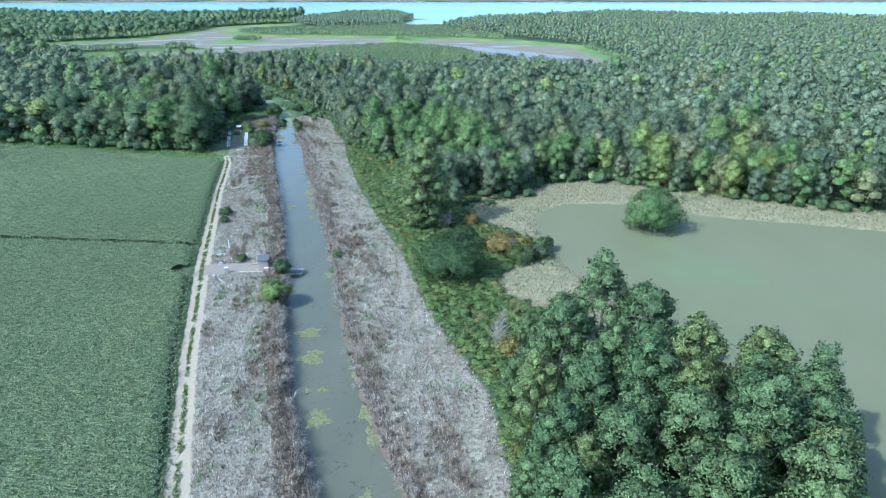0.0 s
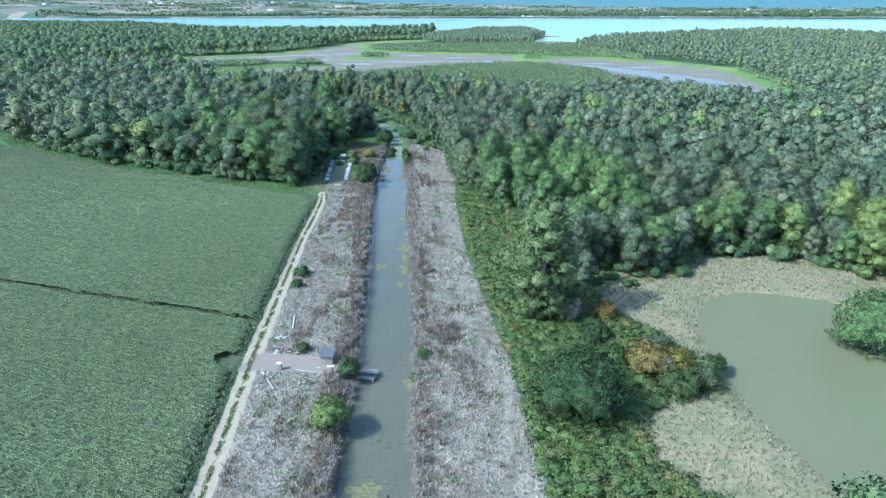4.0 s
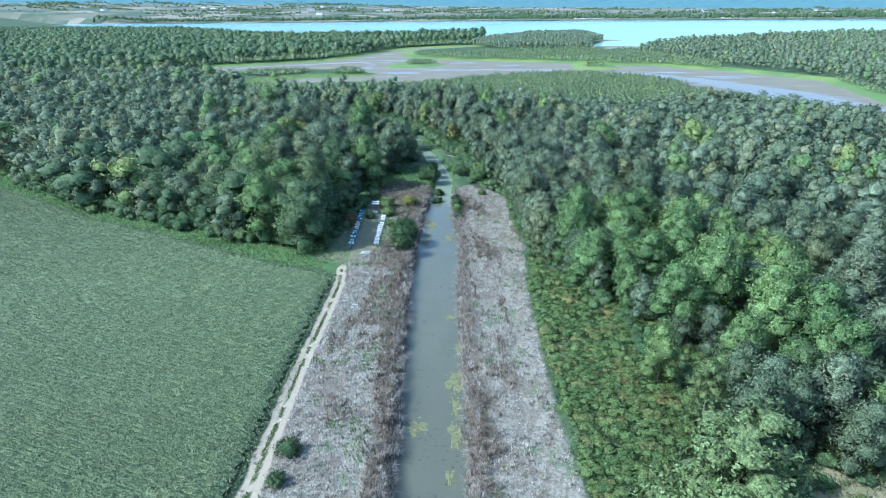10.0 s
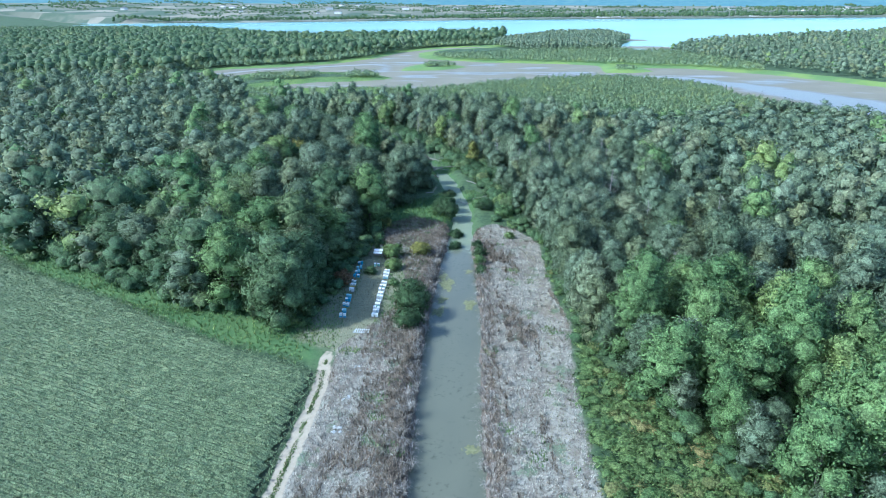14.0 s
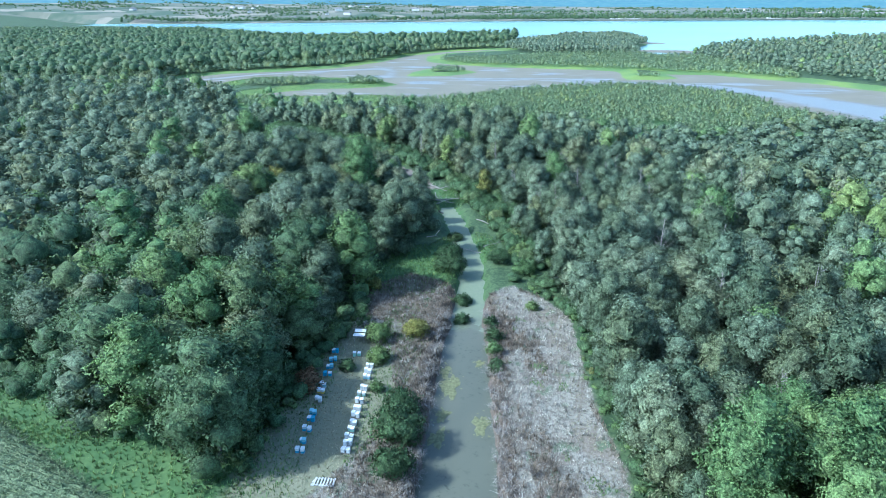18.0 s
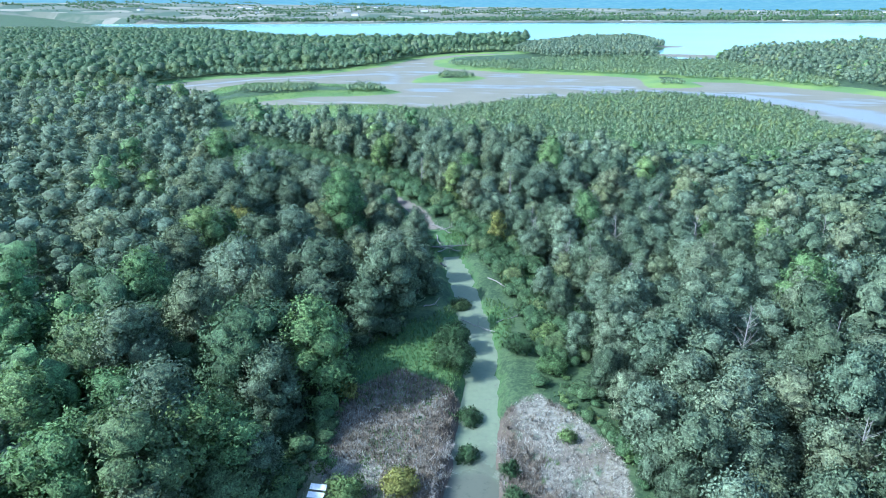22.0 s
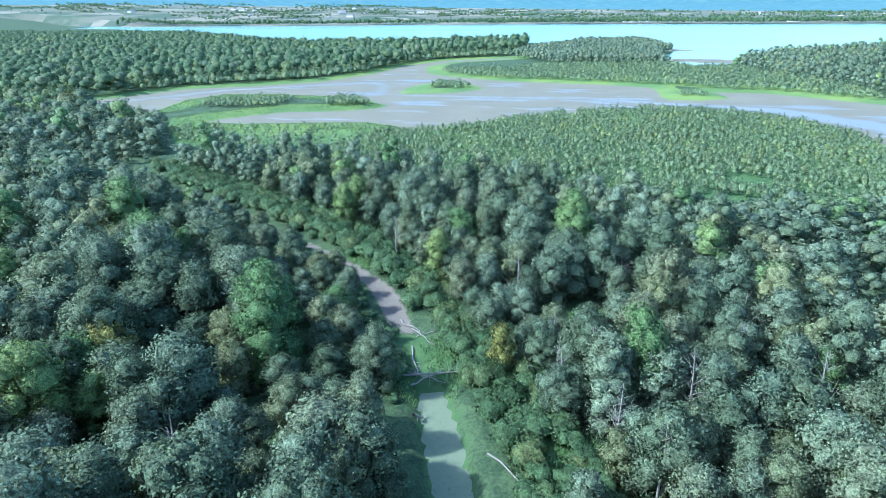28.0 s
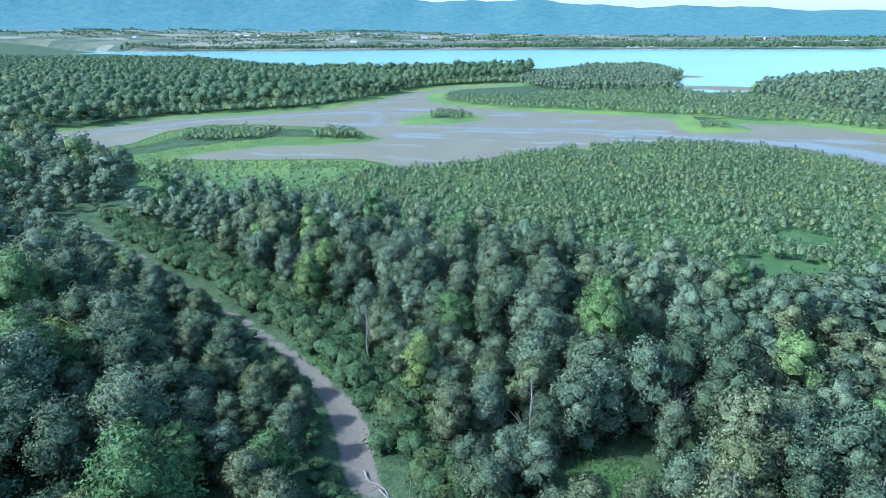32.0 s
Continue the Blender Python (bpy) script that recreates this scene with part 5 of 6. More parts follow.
rut = ~left & (np.abs(rim - 2.6 - 0.5 * wave(A, B, 0.12, 3.0)) < 1.5 + 0.5 * w1) & (w2 < 0.55) & (B > 40)
scrub = ~left & ~rut & (sd_c > -7.0) & (wave(A, B, 0.19, 9.0) + 0.35 * w1 > 0.42)
brown = (brown | scrub) & ~green & ~rut
pale = ~brown & ~green & ~rut
tufts("dry_grass", "flattened straw-coloured grass along the old track on the bank", "grass", A[rut], B[rut], M_DRYGRASS, 0.16, 3, 1.0, 0.05, seed=76)
pick = np.flatnonzero(scrub)[::26]
scrub_x, scrub_y = A[pick], B[pick]
tufts("dead_weeds", "matted pale grey dead weeds on the canal banks", "weeds", A[pale], B[pale], M_WEED, 0.38, 3, 0.95, 0.045)
tufts("brown_weeds", "brown dried weeds along the canal edge", "weeds", A[brown], B[brown], M_BROWNWEED, 0.62, 4, 0.8, 0.05)
tufts("green_weeds", "patches of fresh green weeds on the dry banks", "weeds", A[green], B[green], M_GRASS, 0.36, 4, 0.8, 0.06)


def brush(name, label, pts_x, pts_y, mat, size, sticks, seed):
    """Arching dead stalks in clumps."""
    rng = np.random.default_rng(seed)
    out = []
    for x, y, z in zip(pts_x, pts_y, np.maximum(height(np.array(pts_x), np.array(pts_y)), 0.0)):
        s = size * rng.uniform(0.6, 1.3)
        a = rng.uniform(0, 6.28, sticks)
        d = np.stack([np.cos(a), np.sin(a)], 1)
        r1, r2 = rng.uniform(0.2, 0.5, (sticks, 1)) * s, rng.uniform(0.6, 1.1, (sticks, 1)) * s
        z1, z2 = rng.uniform(0.5, 0.9, sticks) * s, rng.uniform(0.3, 1.0, sticks) * s
        b = np.c_[d * 0.05 + [x, y], np.full(sticks, z)]
        m = np.c_[d * r1 + [x, y], z + z1]
        e = np.c_[d * r2 + [x, y], z + z2]
        sd = np.c_[-d[:, 1], d[:, 0], np.zeros(sticks)] * 0.017
        out.append(np.stack([b - sd, b + sd, m + sd, m - sd], 1).reshape(-1, 3))
        out.append(np.stack([m - sd, m + sd, e + sd * 0.3, e - sd * 0.3], 1).reshape(-1, 3))
    V = np.concatenate(out)
    return tagged(mesh_obj(name, V, np.arange(len(V)).reshape(-1, 4), [mat], None, np.repeat(rng.uniform(0, 1, len(V) // 4), 4)), label, "brush", kind="stuff")


def along(pts, step, off_lo, off_hi, y0, y1, seed):
    rng = np.random.default_rng(seed)
    p = np.array([q[:2] for q in pts], float)
    w = np.array([q[2] for q in pts]) / 2
    s = np.r_[0, np.cumsum(np.linalg.norm(np.diff(p, axis=0), axis=1))]
    t = np.arange(0, s[-1], step) + rng.uniform(-0.4, 0.4, len(np.arange(0, s[-1], step))) * step
    x, y, ww = np.interp(t, s, p[:, 0]), np.interp(t, s, p[:, 1]), np.interp(t, s, w)
    d = np.stack([np.gradient(x), np.gradient(y)], 1)
    d /= np.linalg.norm(d, axis=1)[:, None] + 1e-9
    o = ww + rng.uniform(off_lo, off_hi, len(t))
    k = (y > y0) & (y < y1)
    return (x - d[:, 1] * o)[k], (y + d[:, 0] * o)[k], (x + d[:, 1] * o)[k], (y - d[:, 0] * o)[k]


lx, ly, rx, ry = along(CANAL, 0.65, -0.2, 1.5, 30, 240, 81)
brush("dead_brush", "tangled bleached dead stalks hanging over the water", np.r_[lx, rx], np.r_[ly, ry], M_TWIG, 1.25, 30, 82)
lx, ly, rx, ry = along(CANAL, 0.9, 1.2, 4.5, 30, 245, 83)
brush("brown_brush", "brown dried stalks along the canal bank", np.r_[lx, rx[::2]], np.r_[ly, ry[::2]], M_BROWNWEED, 1.15, 30, 84)

brush("brown_brush", "patches of dark dried scrub on the pale bank", scrub_x, scrub_y, M_BROWNWEED, 1.3, 34, 78)
A, B, rng = scatter(BANK, 1.45, 0.5, 79)
ok = (line_sd(A, B, CANAL) < -1.5) & (line_sd(A, B, TRACK) < -0.6) & (poly_sd(A, B, DIRT) < -0.3) & (poly_sd(A, B, BANK) > 1.0) & (B > 35) & (wave(A, B, 0.5, 2.0) > -0.35)
brush("dead_brush", "low clumps of bleached dead stalks over the banks", A[ok], B[ok], M_WEED, 0.62, 16, 77)
lx, ly, rx, ry = along(TRACK, 0.17, -1.3, -0.95, 30, 186, 85)
tufts("track_weeds", "small weeds growing along the middle of the track", "weeds", *[np.array(v) for v in zip(*[(x, y) for x, y in zip(np.r_[lx, rx[::2]], np.r_[ly, ry[::2]]) if math.sin(y * 1.7) + math.sin(y * 0.43) > -0.9])], M_BRAMBLE, 0.2, 8, 1.0, 0.07, seed=86)
lx, ly, rx, ry = along([(*q, 0.0) for q in [(-31, 198), (-33, 207), (-37.7, 219), (-44, 243), (-50, 249), (-56, 254)]], 0.9, 0.2, 4.5, 190, 260, 87)
plant_mass("undergrowth", "green bushes between the dry bank and the wood", "shrubs", "far", [(("dark", "bramble")[i % 2], x, y, 1.35, RNG.uniform(0.45, 0.95), RNG.uniform(0.7, 1.2)) for i, (x, y) in enumerate(zip(rx, ry))])
A, B, rng = scatter(DRY, 0.7, 0.5, 91)
ok = (poly_sd(A, B, POND) < -0.3) & (A < 110)
tufts("dry_grass", "straw-coloured dry grass round the pond", "grass", A[ok], B[ok], M_DRYGRASS, 0.5, 4, 0.8, 0.07, seed=92)
A, B, rng = scatter([(-120, 180), (-10, 240), (-30, 345), (-130, 345)], 0.55, 0.5, 93)
ok = (glade_sd(A, B) > -1.2) & (line_sd(A, B, CANAL) < -0.3) & (line_sd(A, B, CREEK) < 0.5)
tufts("meadow_grass", "lush green grass in the glades by the creek", "grass", A[ok], B[ok], M_GRASS, 0.55, 4, 0.7, 0.07, seed=94)
A, B, rng = scatter([(-240, 205), (-70, 176), (-70, 200), (-130, 212), (-240, 245)], 0.8, 0.5, 97)
ok = (poly_sd(A, B, VERGE) > -1.0) & (poly_sd(A, B, FIELD) < -0.5) & (A > -40 - 1.32 * (B - 100))
tufts("meadow_grass", "rough green grass between maize and wood", "grass", A[ok], B[ok], M_GRASS, 0.6, 4, 0.8, 0.09, seed=98)
A, B, rng = scatter(YARD, 0.45, 0.5, 99)
dryer = (np.abs(A + 69.5 + (B - 210) * 0.28) < 2.6 + 0.6 * wave(A, B, 0.8)) | (rng.uniform(size=len(A)) < 0.3)
tufts("dry_grass", "trampled dry grass between the rows of hives", "grass", A[dryer], B[dryer], M_DRYGRASS, 0.22, 4, 1.0, 0.05, seed=89)
tufts("meadow_grass", "rank green grass round the beehives", "grass", A[~dryer], B[~dryer], M_GRASS, 0.4, 4, 0.8, 0.06, seed=88)
A, B, rng = scatter([(-330, 470), (-260, 420), (-170, 425), (-120, 500), (-200, 570), (-330, 580)], 1.2, 0.9, 95)
ok = (mud_sd(A, B) < -1) & (mud_sd(A, B) > -24)
tufts("meadow_grass", "bright green marsh grass beside the mud flat", "grass", A[ok], B[ok], M_GRASS, 0.45, 4, 0.95, 0.13, seed=96)

# ---- far shore ----
rng = np.random.default_rng(101)
belt = []
for x in np.arange(-1900, 1900, 8.0):
    y0 = np.interp(x, [-1900, -1630, -529, 378, 1900], [2075, 2040, 2225, 2215, 2180])
    for k in range(3):
        if wave(np.array([x]), np.array([k * 40.0]), 0.012, 3.0)[0] > -0.55:
            belt.append(("belt", x + rng.uniform(-5, 5), y0 + 2 + k * 13 + rng.uniform(-6, 6), 1.5, rng.uniform(1.2, 2.0), rng.uniform(0.8, 1.15)))
for cx, cy, n, w, d in [(-900, 2420, 40, 150, 30), (-300, 2500, 40, 200, 40), (300, 2450, 60, 300, 30), (-1700, 2500, 30, 200, 40), (900, 2500, 60, 320, 40), (-600, 2900, 40, 260, 30), (100, 2950, 60, 420, 30),
                        (800, 3000, 60, 420, 40), (-1500, 3000, 40, 360, 40), (-2300, 2900, 40, 360, 60), (-1000, 3400, 50, 500, 40), (300, 3500, 60, 700, 40), (-2000, 3500, 40, 500, 60), (1300, 3400, 50, 400, 50)]:
    for _ in range(n):
        x, y = cx + rng.normal(0, w), cy + rng.normal(0, d)
        belt.append(("belt", x, y, None, rng.uniform(0.9, 2.0), rng.uniform(0.7, 1.1)))
for _ in range(110):
    hx0, hy0, ha, hl = rng.uniform(-3000, 1500), rng.uniform(2250, 3600), rng.uniform(-0.25, 0.25) + (1.2 if rng.uniform() < 0.25 else 0), rng.uniform(90, 420)
    for q in np.arange(0, hl, 11):
        x, y = hx0 + q * math.cos(ha), hy0 + q * math.sin(ha)
        belt.append(("belt", x, y + rng.normal(0, 4), None, rng.uniform(1.0, 2.1), rng.uniform(0.7, 1.0)))
for _ in range(90):
    x, y = rng.uniform(-3000, -500), 2150 + abs(rng.normal(0, 420))
    belt.append(("belt", x, y, None, rng.uniform(0.9, 2.2), rng.uniform(0.6, 1.0)))
for _ in range(900):
    x = rng.uniform(-700, 1700)
    y = 2220 + abs(rng.normal(0, 190)) + (wave(np.array([x]), np.array([0.0]), 0.006, 1.0)[0] + 1) * 50
    belt.append(("belt", x, y, None, rng.uniform(1.0, 1.9), rng.uniform(0.8, 1.1)))
bz = height(np.array([b[1] for b in belt]), np.array([b[2] for b in belt])) - 0.5
belt = [(b[0], b[1], b[2], z, b[4], b[5]) for b, z in zip(belt, bz)]
plant_mass("far_woodland", "belts of trees along the far lake shore and fields", "trees", "dot", belt)

HZ = [(-80, 420), (-53, 400), (-40, 350), (-30, 290), (-22, 262), (-16, 240), (-10, 226), (-3, 200), (6, 170), (14, 150), (24, 130), (60, 120)]
az = np.radians(np.linspace(-80, 60, 220))
peak = np.interp(np.degrees(az), [a for a, _ in HZ], [h for _, h in HZ])
peak = peak * (1 + 0.05 * np.sin(az * 23) + 0.03 * np.sin(az * 61 + 1) + 0.012 * np.sin(az * 170))
prof = [(3650, 0.0), (3850, 0.10), (4050, 0.24), (4250, 0.50), (4450, 0.78), (4650, 1.0), (4750, 0.9)]
hv, nz = [], len(az)
for k, (r, f) in enumerate(prof):
    fold = 1 + 0.12 * np.sin(az * (31 + 7 * k) + k * 2.0) * (0 < f < 1)
    base = np.interp(np.degrees(az), [-60, -45, -18, 10], [80, 78, 44, 12])
    hv.append(np.stack([-60 + r * np.sin(az), 260 + r * np.cos(az), base + (peak - base * 0.6) * f * fold], 1))
hq = (np.arange(len(prof) - 1)[:, None] * nz + np.arange(nz - 1)[None, :]).ravel()
k = Mat("hazed_hills")
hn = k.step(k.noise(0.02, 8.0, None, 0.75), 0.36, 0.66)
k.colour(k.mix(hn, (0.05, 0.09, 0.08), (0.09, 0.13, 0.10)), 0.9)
# blue air haze over the forest colour, put in as a faint glow
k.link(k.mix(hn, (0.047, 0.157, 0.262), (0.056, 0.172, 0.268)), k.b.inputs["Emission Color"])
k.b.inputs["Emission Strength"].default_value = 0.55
tagged(mesh_obj("backdrop_hills", np.concatenate(hv), np.stack([hq, hq + 1, hq + nz + 1, hq + nz], 1), [k.m], smooth=True), "wooded hills far beyond the lake, their blue distance haze put in as a glow", "hills", kind="structure")

M_WHITEWALL = surface("whitewashed_wall", (0.68, 0.67, 0.64), (0.80, 0.79, 0.76), 0.5, 0.7)
M_DARKROOF = surface("weathered_roof", (0.20, 0.19, 0.19), (0.33, 0.31, 0.30), 0.4, 0.8)


def box_bm(sx, sy, sz, x=0, y=0, z=0, bevel=0.0, turn=0.0):
    """A box on its base centre."""
    bm = bmesh.new()
    bmesh.ops.create_cube(bm, size=1.0, matrix=pose(x, y, z + sz / 2, 0, 0, turn) @ Matrix.Diagonal((sx, sy, sz, 1)))
    if bevel:
        bmesh.ops.bevel(bm, geom=bm.edges[:], offset=bevel, segments=1, affect="EDGES")
    return bm


def farmhouse(x, y, w, d, h, turn):
    ob = thing("farm_building", x, y, gz(x, y), turn, "pale farm building with a grey gable roof", "building", "farm buildings")
    part("wall", box_bm(w, d, h), M_WHITEWALL, ob)
    bm = bmesh.new()
    e, r = 0.5, d * 0.32
    vs = [bm.verts.new(p) for p in ((-w / 2 - e, -d / 2 - e, h - 0.2), (w / 2 + e, -d / 2 - e, h - 0.2), (w / 2 + e, d / 2 + e, h - 0.2), (-w / 2 - e, d / 2 + e, h - 0.2), (-w / 2 - e, 0, h + r), (w / 2 + e, 0, h + r))]
    for f in ((0, 1, 5, 4), (2, 3, 4, 5), (1, 2, 5), (3, 0, 4), (3, 2, 1, 0)):
        bm.faces.new([vs[i] for i in f])
    part("roof", bm, M_DARKROOF, ob)


rng = np.random.default_rng(111)
for i in range(26):
    x, y = rng.uniform(-2300, 1500), rng.uniform(2420, 3550)
    s = rng.uniform(0.8, 2.0)
    farmhouse(x, y, 18 * s, 10 * s, 4.5 * s, rng.uniform(0, 180))
for x, y in [(-170, 2380), (-120, 2390), (300, 2380), (-1350, 2330)]:
    farmhouse(x, y, 46, 16, 6, 5)

# ---- beehives ----
PAINT = {"blue": (0.08, 0.34, 0.52), "pale blue": (0.33, 0.60, 0.68), "white": (0.74, 0.76, 0.76), "mint green": (0.35, 0.62, 0.52), "yellow": (0.65, 0.52, 0.12)}
HIVE_MATS = {n: surface(n.replace(" ", "_") + "_hive_paint", tuple(v * 0.85 for v in c), c, 8.0, 0.55) for n, c in PAINT.items()}
M_LID = surface("white_metal_lid", (0.66, 0.68, 0.69), (0.80, 0.81, 0.81), 6.0, 0.4)
M_PALLET = surface("grey_pallet_wood", (0.22, 0.20, 0.18), (0.36, 0.33, 0.30), 9.0, 0.85)
HIVES = {}


def hive(low, top, x, y, turn, tall):
    key = (low, top, tall)
    z = gz(x, y)
    if key not in HIVES:
        ob = thing("beehive", x, y, z, turn, f"wooden box beehive painted {low} and {top} on a pallet", "beehive", "beehives")
        part("stand", box_bm(0.52, 0.62, 0.12, bevel=0.01), M_PALLET, ob)
        part("brood_box", box_bm(0.44, 0.54, 0.27, z=0.12, bevel=0.01), HIVE_MATS[low], ob)
        part("honey_box", box_bm(0.44, 0.54, 0.27 if tall else 0.16, z=0.395, bevel=0.01), HIVE_MATS[top], ob)
        part("lid", box_bm(0.50, 0.60, 0.07, z=0.67 if tall else 0.56, bevel=0.012), HIVE_MATS[top] if low == "blue" and tall else M_LID, ob, "overlapping flat lid")
        HIVES[key] = ob
    else:
        copy_thing(HIVES[key], pose(x, y, z, 0, 0, turn))


A, B, rng = scatter([(-73.5, 194), (-80, 194), (-82, 238), (-78.5, 238), (-76, 212)], 1.7, 0.45, 46)
plant_mass("undergrowth", "rank green bushes between the wood and the hives", "shrubs", "far",
           [(("dark", "bramble")[int(rng.integers(0, 2))], x, y, z, rng.uniform(0.4, 0.95), rng.uniform(0.6, 1.2)) for x, y, z in zip(A, B, height(A, B))])
rng = np.random.default_rng(121)
LROW = [(0.00, "blue", "white"), (0.075, "blue", "pale blue"), (0.17, "blue", "white"), (0.26, "blue", "blue"), (0.315, "blue", "pale blue"), (0.44, "white", "white"), (0.52, "yellow", "white"), (0.58, "white", "pale blue"),
        (0.70, "blue", "blue"), (0.78, "blue", "pale blue"), (0.86, "blue", "pale blue"), (0.97, "blue", "blue")]
for f, a, b in LROW:
    for side in (-0.26, 0.26):
        hive(a, b, -69.8 - 6.6 * f + side + rng.normal(0, 0.06), 199 + 22.2 * f + rng.normal(0, 0.12), 14 + rng.normal(0, 4), rng.uniform() < 0.6)
RROW = [(0.00, "white"), (0.06, "white"), (0.12, "white"), (0.18, "mint green"), (0.24, "white"), (0.30, "white"), (0.36, "white"), (0.43, "white"), (0.50, "mint green"), (0.56, "white"), (0.68, "pale blue"), (0.74, "white"), (0.80, "white"), (0.95, "mint green")]
for f, a in RROW:
    for side in (-0.26, 0.26):
        hive(a, "white", -64.6 - 6.2 * f + side + rng.normal(0, 0.06), 200.5 + 22.2 * f + rng.normal(0, 0.12), 12 + rng.normal(0, 4), rng.uniform() < 0.6)
hive("mint green", "mint green", -73.0, 220.5, 20, True)
hive("mint green", "mint green", -72.4, 220.8, 12, False)

# lean-to shed
M_SHEET = surface("pale_roof_sheet", (0.62, 0.63, 0.63), (0.78, 0.78, 0.77), 3.0, 0.5)
M_OLDWOOD = surface("old_grey_boards", (0.22, 0.20, 0.18), (0.42, 0.39, 0.36), 7.0, 0.85, stretch=(1, 8, 1))
shed = thing("lean_to_shed", -74.2, 225.0, gz(-74, 225) - 0.1, 10, "small open shed with two pale roof sheets by the hives", "shed", scale=0.72)
for px, py, pz in ((-1.1, -0.9, 1.9), (1.1, -0.9, 1.9), (-1.1, 0.9, 2.4), (1.1, 0.9, 2.4)):
    part("post", box_bm(0.1, 0.1, pz, px, py), M_OLDWOOD, shed)
for py, pz, rot in ((-0.62, 1.96, 15), (0.66, 2.30, 15)):
    bm = box_bm(2.5, 0.95, 0.03)
    bmesh.ops.transform(bm, matrix=pose(0, py, pz, rot), verts=bm.verts[:])
    part("roof_sheet", bm, M_SHEET, shed, "pale metal roof sheet")
part("back_board", box_bm(2.1, 0.04, 1.0, 0, 0.85, 0.5), M_OLDWOOD, shed)

# ---- hut, jetty and scrap by the canal ----
M_TIN = surface("grey_tin_roof", (0.10, 0.11, 0.12), (0.19, 0.20, 0.22), 2.0, 0.6, 0.2, stretch=(10, 1, 1))
hx, hy = -33.6, 106.2
hz = gz(hx, hy)
hut = thing("pump_hut", hx, hy, hz, 8, "small weathered board hut with a sloping tin roof", "hut")
for w, d, x, y in ((1.7, 0.06, 0, -0.72), (1.7, 0.06, 0, 0.72), (0.06, 1.38, -0.82, 0), (0.06, 1.38, 0.82, 0)):
    part("board_wall", box_bm(w, d, 1.45 if y <= 0 else 1.75, x, y), M_OLDWOOD, hut)
bm = box_bm(2.05, 2.0, 0.05)
bmesh.ops.transform(bm, matrix=pose(0, 0, 1.62, 11), verts=bm.verts[:])
part("roof", bm, M_TIN, hut, "sloping grey tin roof")
for i in range(7):
    bm = box_bm(0.03, 2.0, 0.03, -0.9 + i * 0.3)
    bmesh.ops.transform(bm, matrix=pose(0, 0, 1.67, 11), verts=bm.verts[:])
    part("roof_rib", bm, M_TIN, hut)
part("door", box_bm(0.7, 0.04, 1.3, 0.2, -0.76), M_PALLET, hut)
part("step", box_bm(1.0, 0.45, 0.12, 0.6, -1.1), M_SHEET, hut)

M_PLANK = surface("bleached_planks", (0.27, 0.26, 0.245), (0.42, 0.41, 0.39), 6.0, 0.8, stretch=(1, 8, 1))


def jetty(x, y, L, W, z, turn, label):
    ob = thing("wooden_jetty", x, y, 0, turn, label, "jetty", "jetties")
    n = int(W / 0.16)
    for i in range(n):
        part("plank", box_bm(L, 0.14, 0.04, L / 2, -W / 2 + (i + 0.5) * W / n, z + RNG.uniform(0, 0.012)), M_PLANK, ob)
    for px in (0.25, L - 0.2):
        part("beam", box_bm(0.1, W, 0.1, px, 0, z - 0.105), M_OLDWOOD, ob)
        for py in (-W / 2 + 0.06, W / 2 - 0.06):
            part("post", box_bm(0.11, 0.11, z + 0.85 if px > 1 else z + 0.6, px, py + (0.12 if py > 0 else -0.12), -0.75), M_OLDWOOD, ob)


jetty(-29.6, 106.4, 3.4, 0.95, 0.62, 2, "bleached plank jetty on posts over the canal")
jetty(-29.0, 104.9, 2.7, 0.75, 0.4, 4, "low plank landing stage beside the jetty")


def bar(name, label, cat, x0, y0, x1, y1, r, mat, lift=0.1, group="scrap by the track"):
    ob = tagged(mesh_obj(name, *limb([(x0, y0, gz(x0, y0) + lift), ((x0 + x1) / 2, (y0 + y1) / 2, (gz(x0, y0) + gz(x1, y1)) / 2 + lift), (x1, y1, gz(x1, y1) + lift)], [r, r, r], 8), [mat], smooth=True), label, cat, group)
    return ob


M_PIPE = surface("white_plastic_pipe", (0.45, 0.46, 0.46), (0.58, 0.59, 0.58), 4.0, 0.45)
bar("pole", "long bleached pole lying beside the dirt ramp", "pole", -37.4, 103.3, -32.4, 103.2, 0.11, M_PLANK)
bar("pole", "bleached pole lying in the dead weeds", "pole", -40.3, 100.4, -38.1, 98.2, 0.14, M_PLANK)
bar("pole", "thin grey pole lying in the dead weeds", "pole", -39.6, 102.2, -39.9, 99.8, 0.07, M_OLDWOOD)
bar("pipe", "white pipe lying along the track", "pipe", -42.7, 114.4, -44.4, 119.0, 0.12, M_PIPE)
bar("pole", "grey rail beside the hut", "pole", -32.6, 106.4, -29.4, 105.6, 0.06, M_PLANK, 0.9)
bar("pole", "grey plank in front of the hut", "pole", -36.2, 106.6, -34.6, 106.7, 0.09, M_PLANK)
bar("pole", "grey pole by the small bush", "pole", -41.0, 107.8, -38.2, 107.6, 0.08, M_OLDWOOD)
post = thing("crate_stand", -39.6, 103.1, gz(-39.6, 103.1), 10, "upright grey wooden crate beside the ramp", "crate")
part("case", box_bm(0.6, 0.5, 1.0, bevel=0.02), M_OLDWOOD, post)
part("cover", box_bm(0.72, 0.62, 0.05, z=1.004), M_SHEET, post)
M_RUBBLE = surface("pale_rubble", (0.34, 0.35, 0.34), (0.52, 0.53, 0.52), 3.0, 0.8)


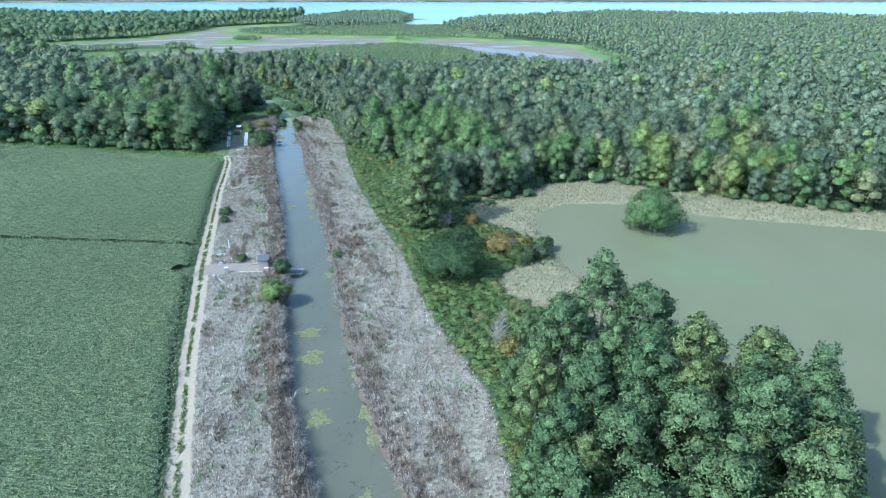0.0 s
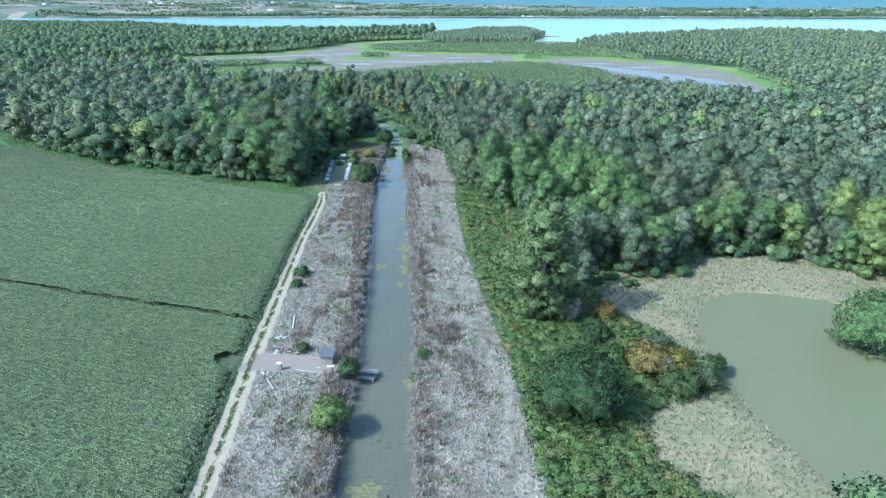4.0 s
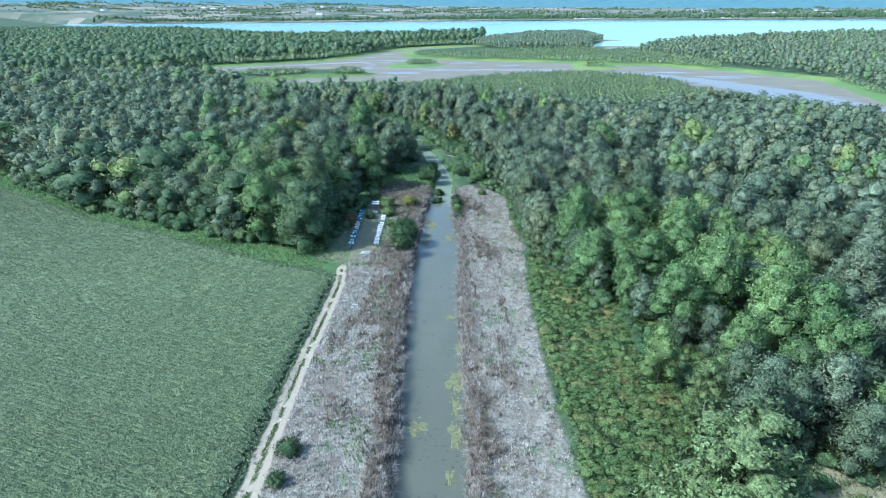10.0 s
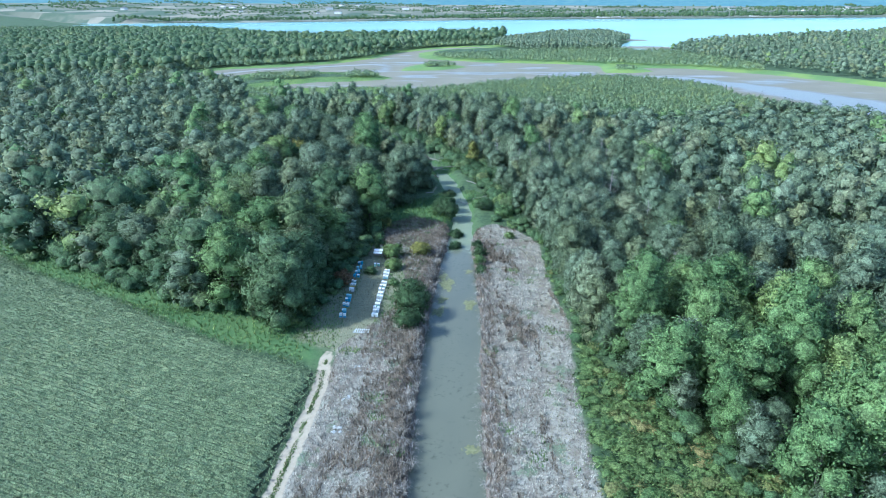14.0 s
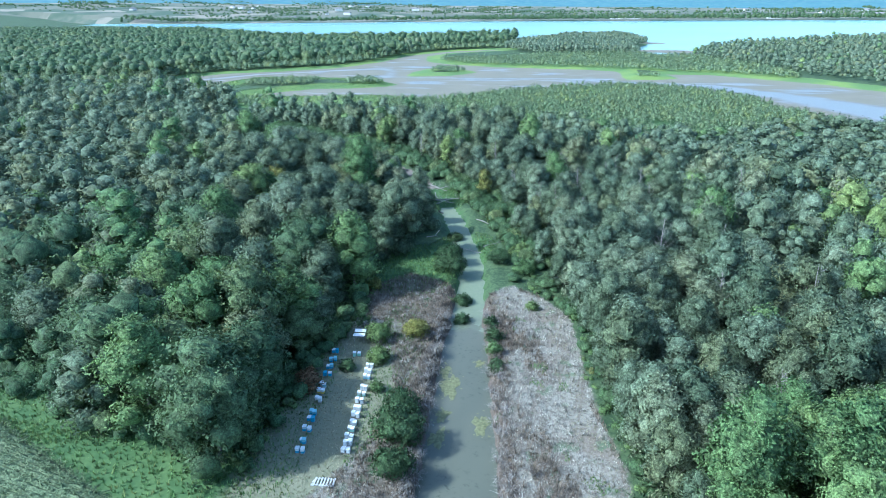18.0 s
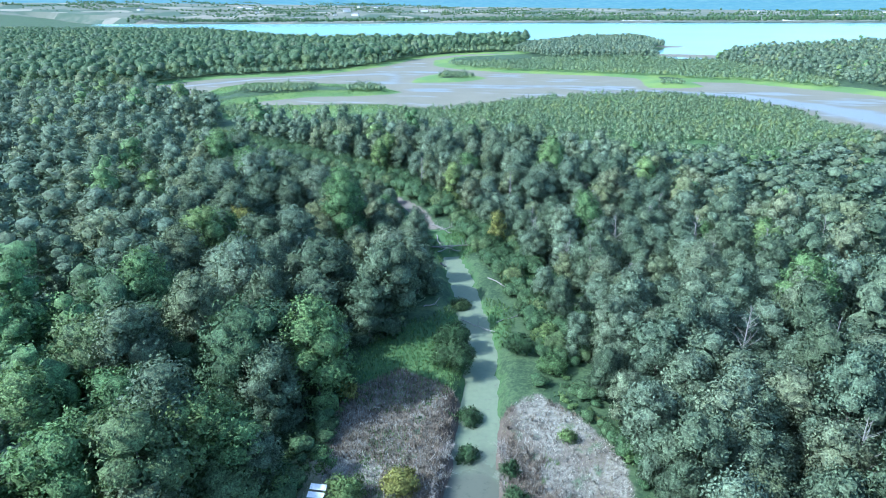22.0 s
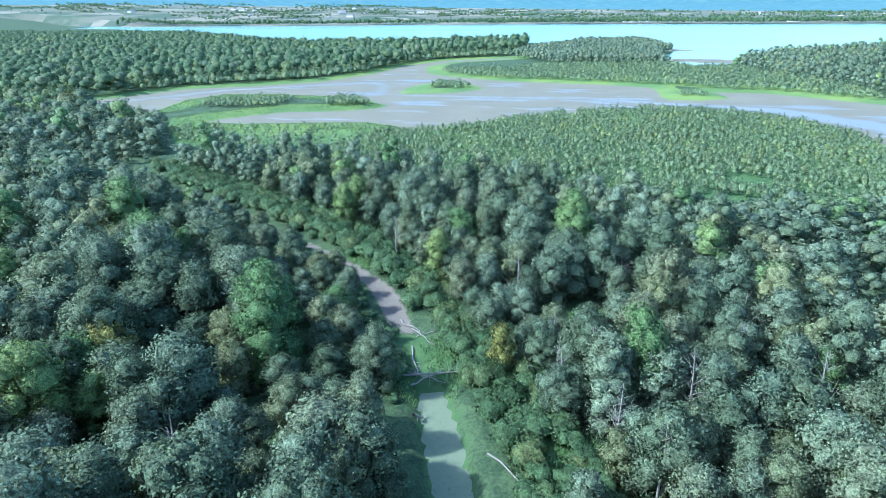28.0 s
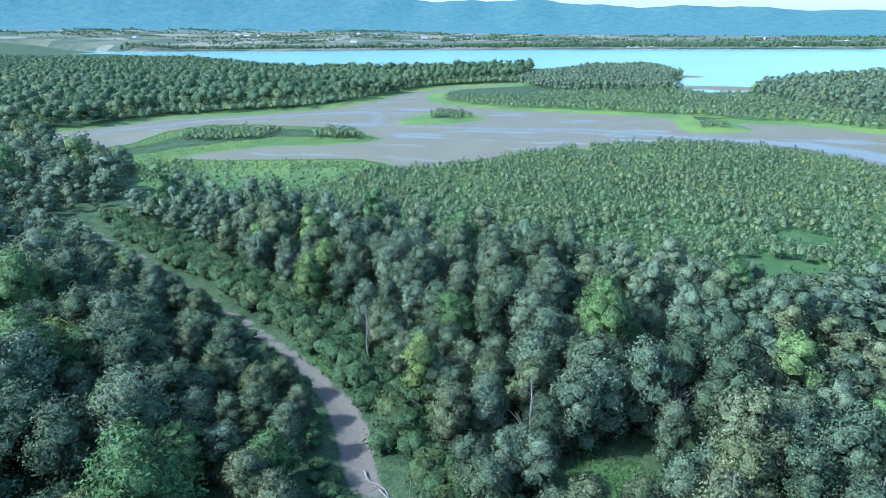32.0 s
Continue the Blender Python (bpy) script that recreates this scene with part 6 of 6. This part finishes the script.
def rubble(x, y, r, flat, mat, label, seed, name="rubble_block"):
    bm = bmesh.new()
    bmesh.ops.create_icosphere(bm, subdivisions=2, radius=r)
    rr = random.Random(seed)
    for v in bm.verts:
        v.co *= rr.uniform(0.55, 1.25)
        v.co.z = max(v.co.z * flat, -0.1 * r)
    me = bpy.data.meshes.new(name)
    bm.to_mesh(me)
    bm.free()
    me.materials.append(mat)
    ob = new(name, me)
    ob.matrix_world = pose(x, y, gz(x, y) + 0.03, 0, 0, rr.uniform(0, 360))
    return tagged(ob, label, "rubble", "rubble by the track")


rr = random.Random(5)
for i, (x, y, n, sp, r) in enumerate([(-43.3, 111.8, 5, 0.7, 0.5), (-42.3, 107.4, 6, 0.9, 0.35), (-41.6, 102.0, 6, 0.8, 0.35), (-40, 97.3, 6, 1.2, 0.3), (-45.5, 116, 6, 1.2, 0.28), (-49, 126, 7, 1.6, 0.25), (-55.5, 151, 6, 1.0, 0.25),
                                      (-57.6, 171.6, 6, 0.5, 0.35), (-59.1, 178, 4, 0.5, 0.35), (-60.5, 185.4, 9, 1.3, 0.22), (-65.3, 194.9, 8, 1.1, 0.22), (-53, 141, 7, 1.8, 0.25), (-56.5, 158, 7, 1.3, 0.25), (-31.2, 103.6, 4, 0.5, 0.3), (-34.5, 104.8, 3, 0.8, 0.2), (-44.8, 121.5, 6, 1.6, 0.25)]):
    for k in range(n):
        rubble(x + rr.gauss(0, sp * 0.6), y + rr.gauss(0, sp * 0.6), r * rr.uniform(0.35, 1.0), rr.uniform(0.3, 0.6), M_RUBBLE, "pale lump of rubble in the dead weeds", i * 20 + k)

panel = thing("slatted_panel", -64.6, 195.3, gz(-64.6, 195.3) + 0.06, 12, "white slatted panel lying on the ground by the track", "panel")
for i in range(7):
    part("slat", box_bm(0.16, 1.3, 0.05, -1.05 + i * 0.35, 0, 0.05), M_PIPE, panel)
for py in (-0.5, 0.5):
    part("rail", box_bm(2.4, 0.1, 0.05, 0, py), M_PIPE, panel)

# ---- floating algae ----
M_ALGAE = surface("floating_algae", (0.105, 0.115, 0.055), (0.205, 0.205, 0.105), 2.2, 0.8, bump=0.6, dist=0.05)


def algae(x, y, a, b, turn, seed):
    """Ragged raft: lobes round a centre, slightly raised, with blown-off flecks."""
    rr = random.Random(seed)
    bm = bmesh.new()
    ph = [rr.uniform(0, 6.28) for _ in range(4)]
    ring = []
    for i in range(40):
        t = i / 40 * 6.2832
        q = 1 + 0.22 * math.sin(3 * t + ph[0]) + 0.15 * math.sin(5 * t + ph[1]) + 0.12 * math.sin(9 * t + ph[2]) + rr.uniform(-0.07, 0.07)
        ring.append(bm.verts.new((a * q * math.cos(t), b * q * math.sin(t), 0.012)))
    inner = [bm.verts.new((v.co.x * 0.6, v.co.y * 0.6, 0.05 + rr.uniform(0, 0.03))) for v in ring]
    mid = bm.verts.new((0, 0, 0.06))
    for i in range(40):
        j = (i + 1) % 40
        bm.faces.new((ring[i], ring[j], inner[j], inner[i]))
        bm.faces.new((inner[i], inner[j], mid))
    for _ in range(10):
        t, q, s = rr.uniform(0, 6.28), rr.uniform(1.1, 1.6), rr.uniform(0.06, 0.22)
        c = (a * q * math.cos(t), b * q * math.sin(t))
        vs = [bm.verts.new((c[0] + s * rr.uniform(0.6, 1.2) * math.cos(k), c[1] + s * rr.uniform(0.6, 1.2) * math.sin(k), 0.015)) for k in (0, 1.05, 2.1, 3.14, 4.2, 5.2)]
        bm.faces.new(vs)
    me = bpy.data.meshes.new("algae_raft")
    bm.to_mesh(me)
    bm.free()
    me.materials.append(M_ALGAE)
    ob = new("algae_raft", me)
    ob.matrix_world = pose(x, y, 0.0, 0, 0, turn)
    tagged(ob, "yellow-green raft of algae floating on the canal", "algae", "algae rafts")


for i, (x, y, a, b, t) in enumerate([(-21, 84.3, 1.9, 1.4, 10), (-19.2, 77.3, 1.8, 1.9, 0), (-16.2, 69.5, 0.6, 0.6, 0), (-18, 69.2, 0.5, 0.5, 0), (-15.6, 63.3, 1.3, 1.9, 15), (-11.4, 72.3, 1.1, 2.4, 15), (-9.6, 64.5, 0.9, 2.2, 15),
                                     (-8.4, 59.8, 0.8, 1.8, 20), (-8.0, 50.5, 0.6, 1.0, 0), (-18.2, 98, 0.8, 1.6, 15), (-35.2, 155.5, 1.1, 2.6, 15), (-32.2, 144.3, 0.9, 2.4, 15), (-37.4, 144.5, 1.2, 1.4, 0),
                                     (-21.3, 105.3, 0.8, 1.3, 15), (-36.6, 164.9, 1.1, 1.1, 0), (-40.9, 174.5, 0.9, 0.8, 0), (-59.4, 222.6, 0.7, 1.8, 10), (-57.6, 219.3, 1.3, 2.6, 10), (-56.6, 212.6, 0.8, 1.4, 0),
                                     (-55.8, 208, 1.0, 1.8, 0), (-51.2, 212.2, 1.0, 2.0, 10), (-55.2, 226.4, 0.6, 1.0, 0), (-33.6, 150, 0.6, 1.8, 15), (-31.0, 137, 0.5, 1.2, 15)]):
    algae(x, y, a, b, t, 500 + i)
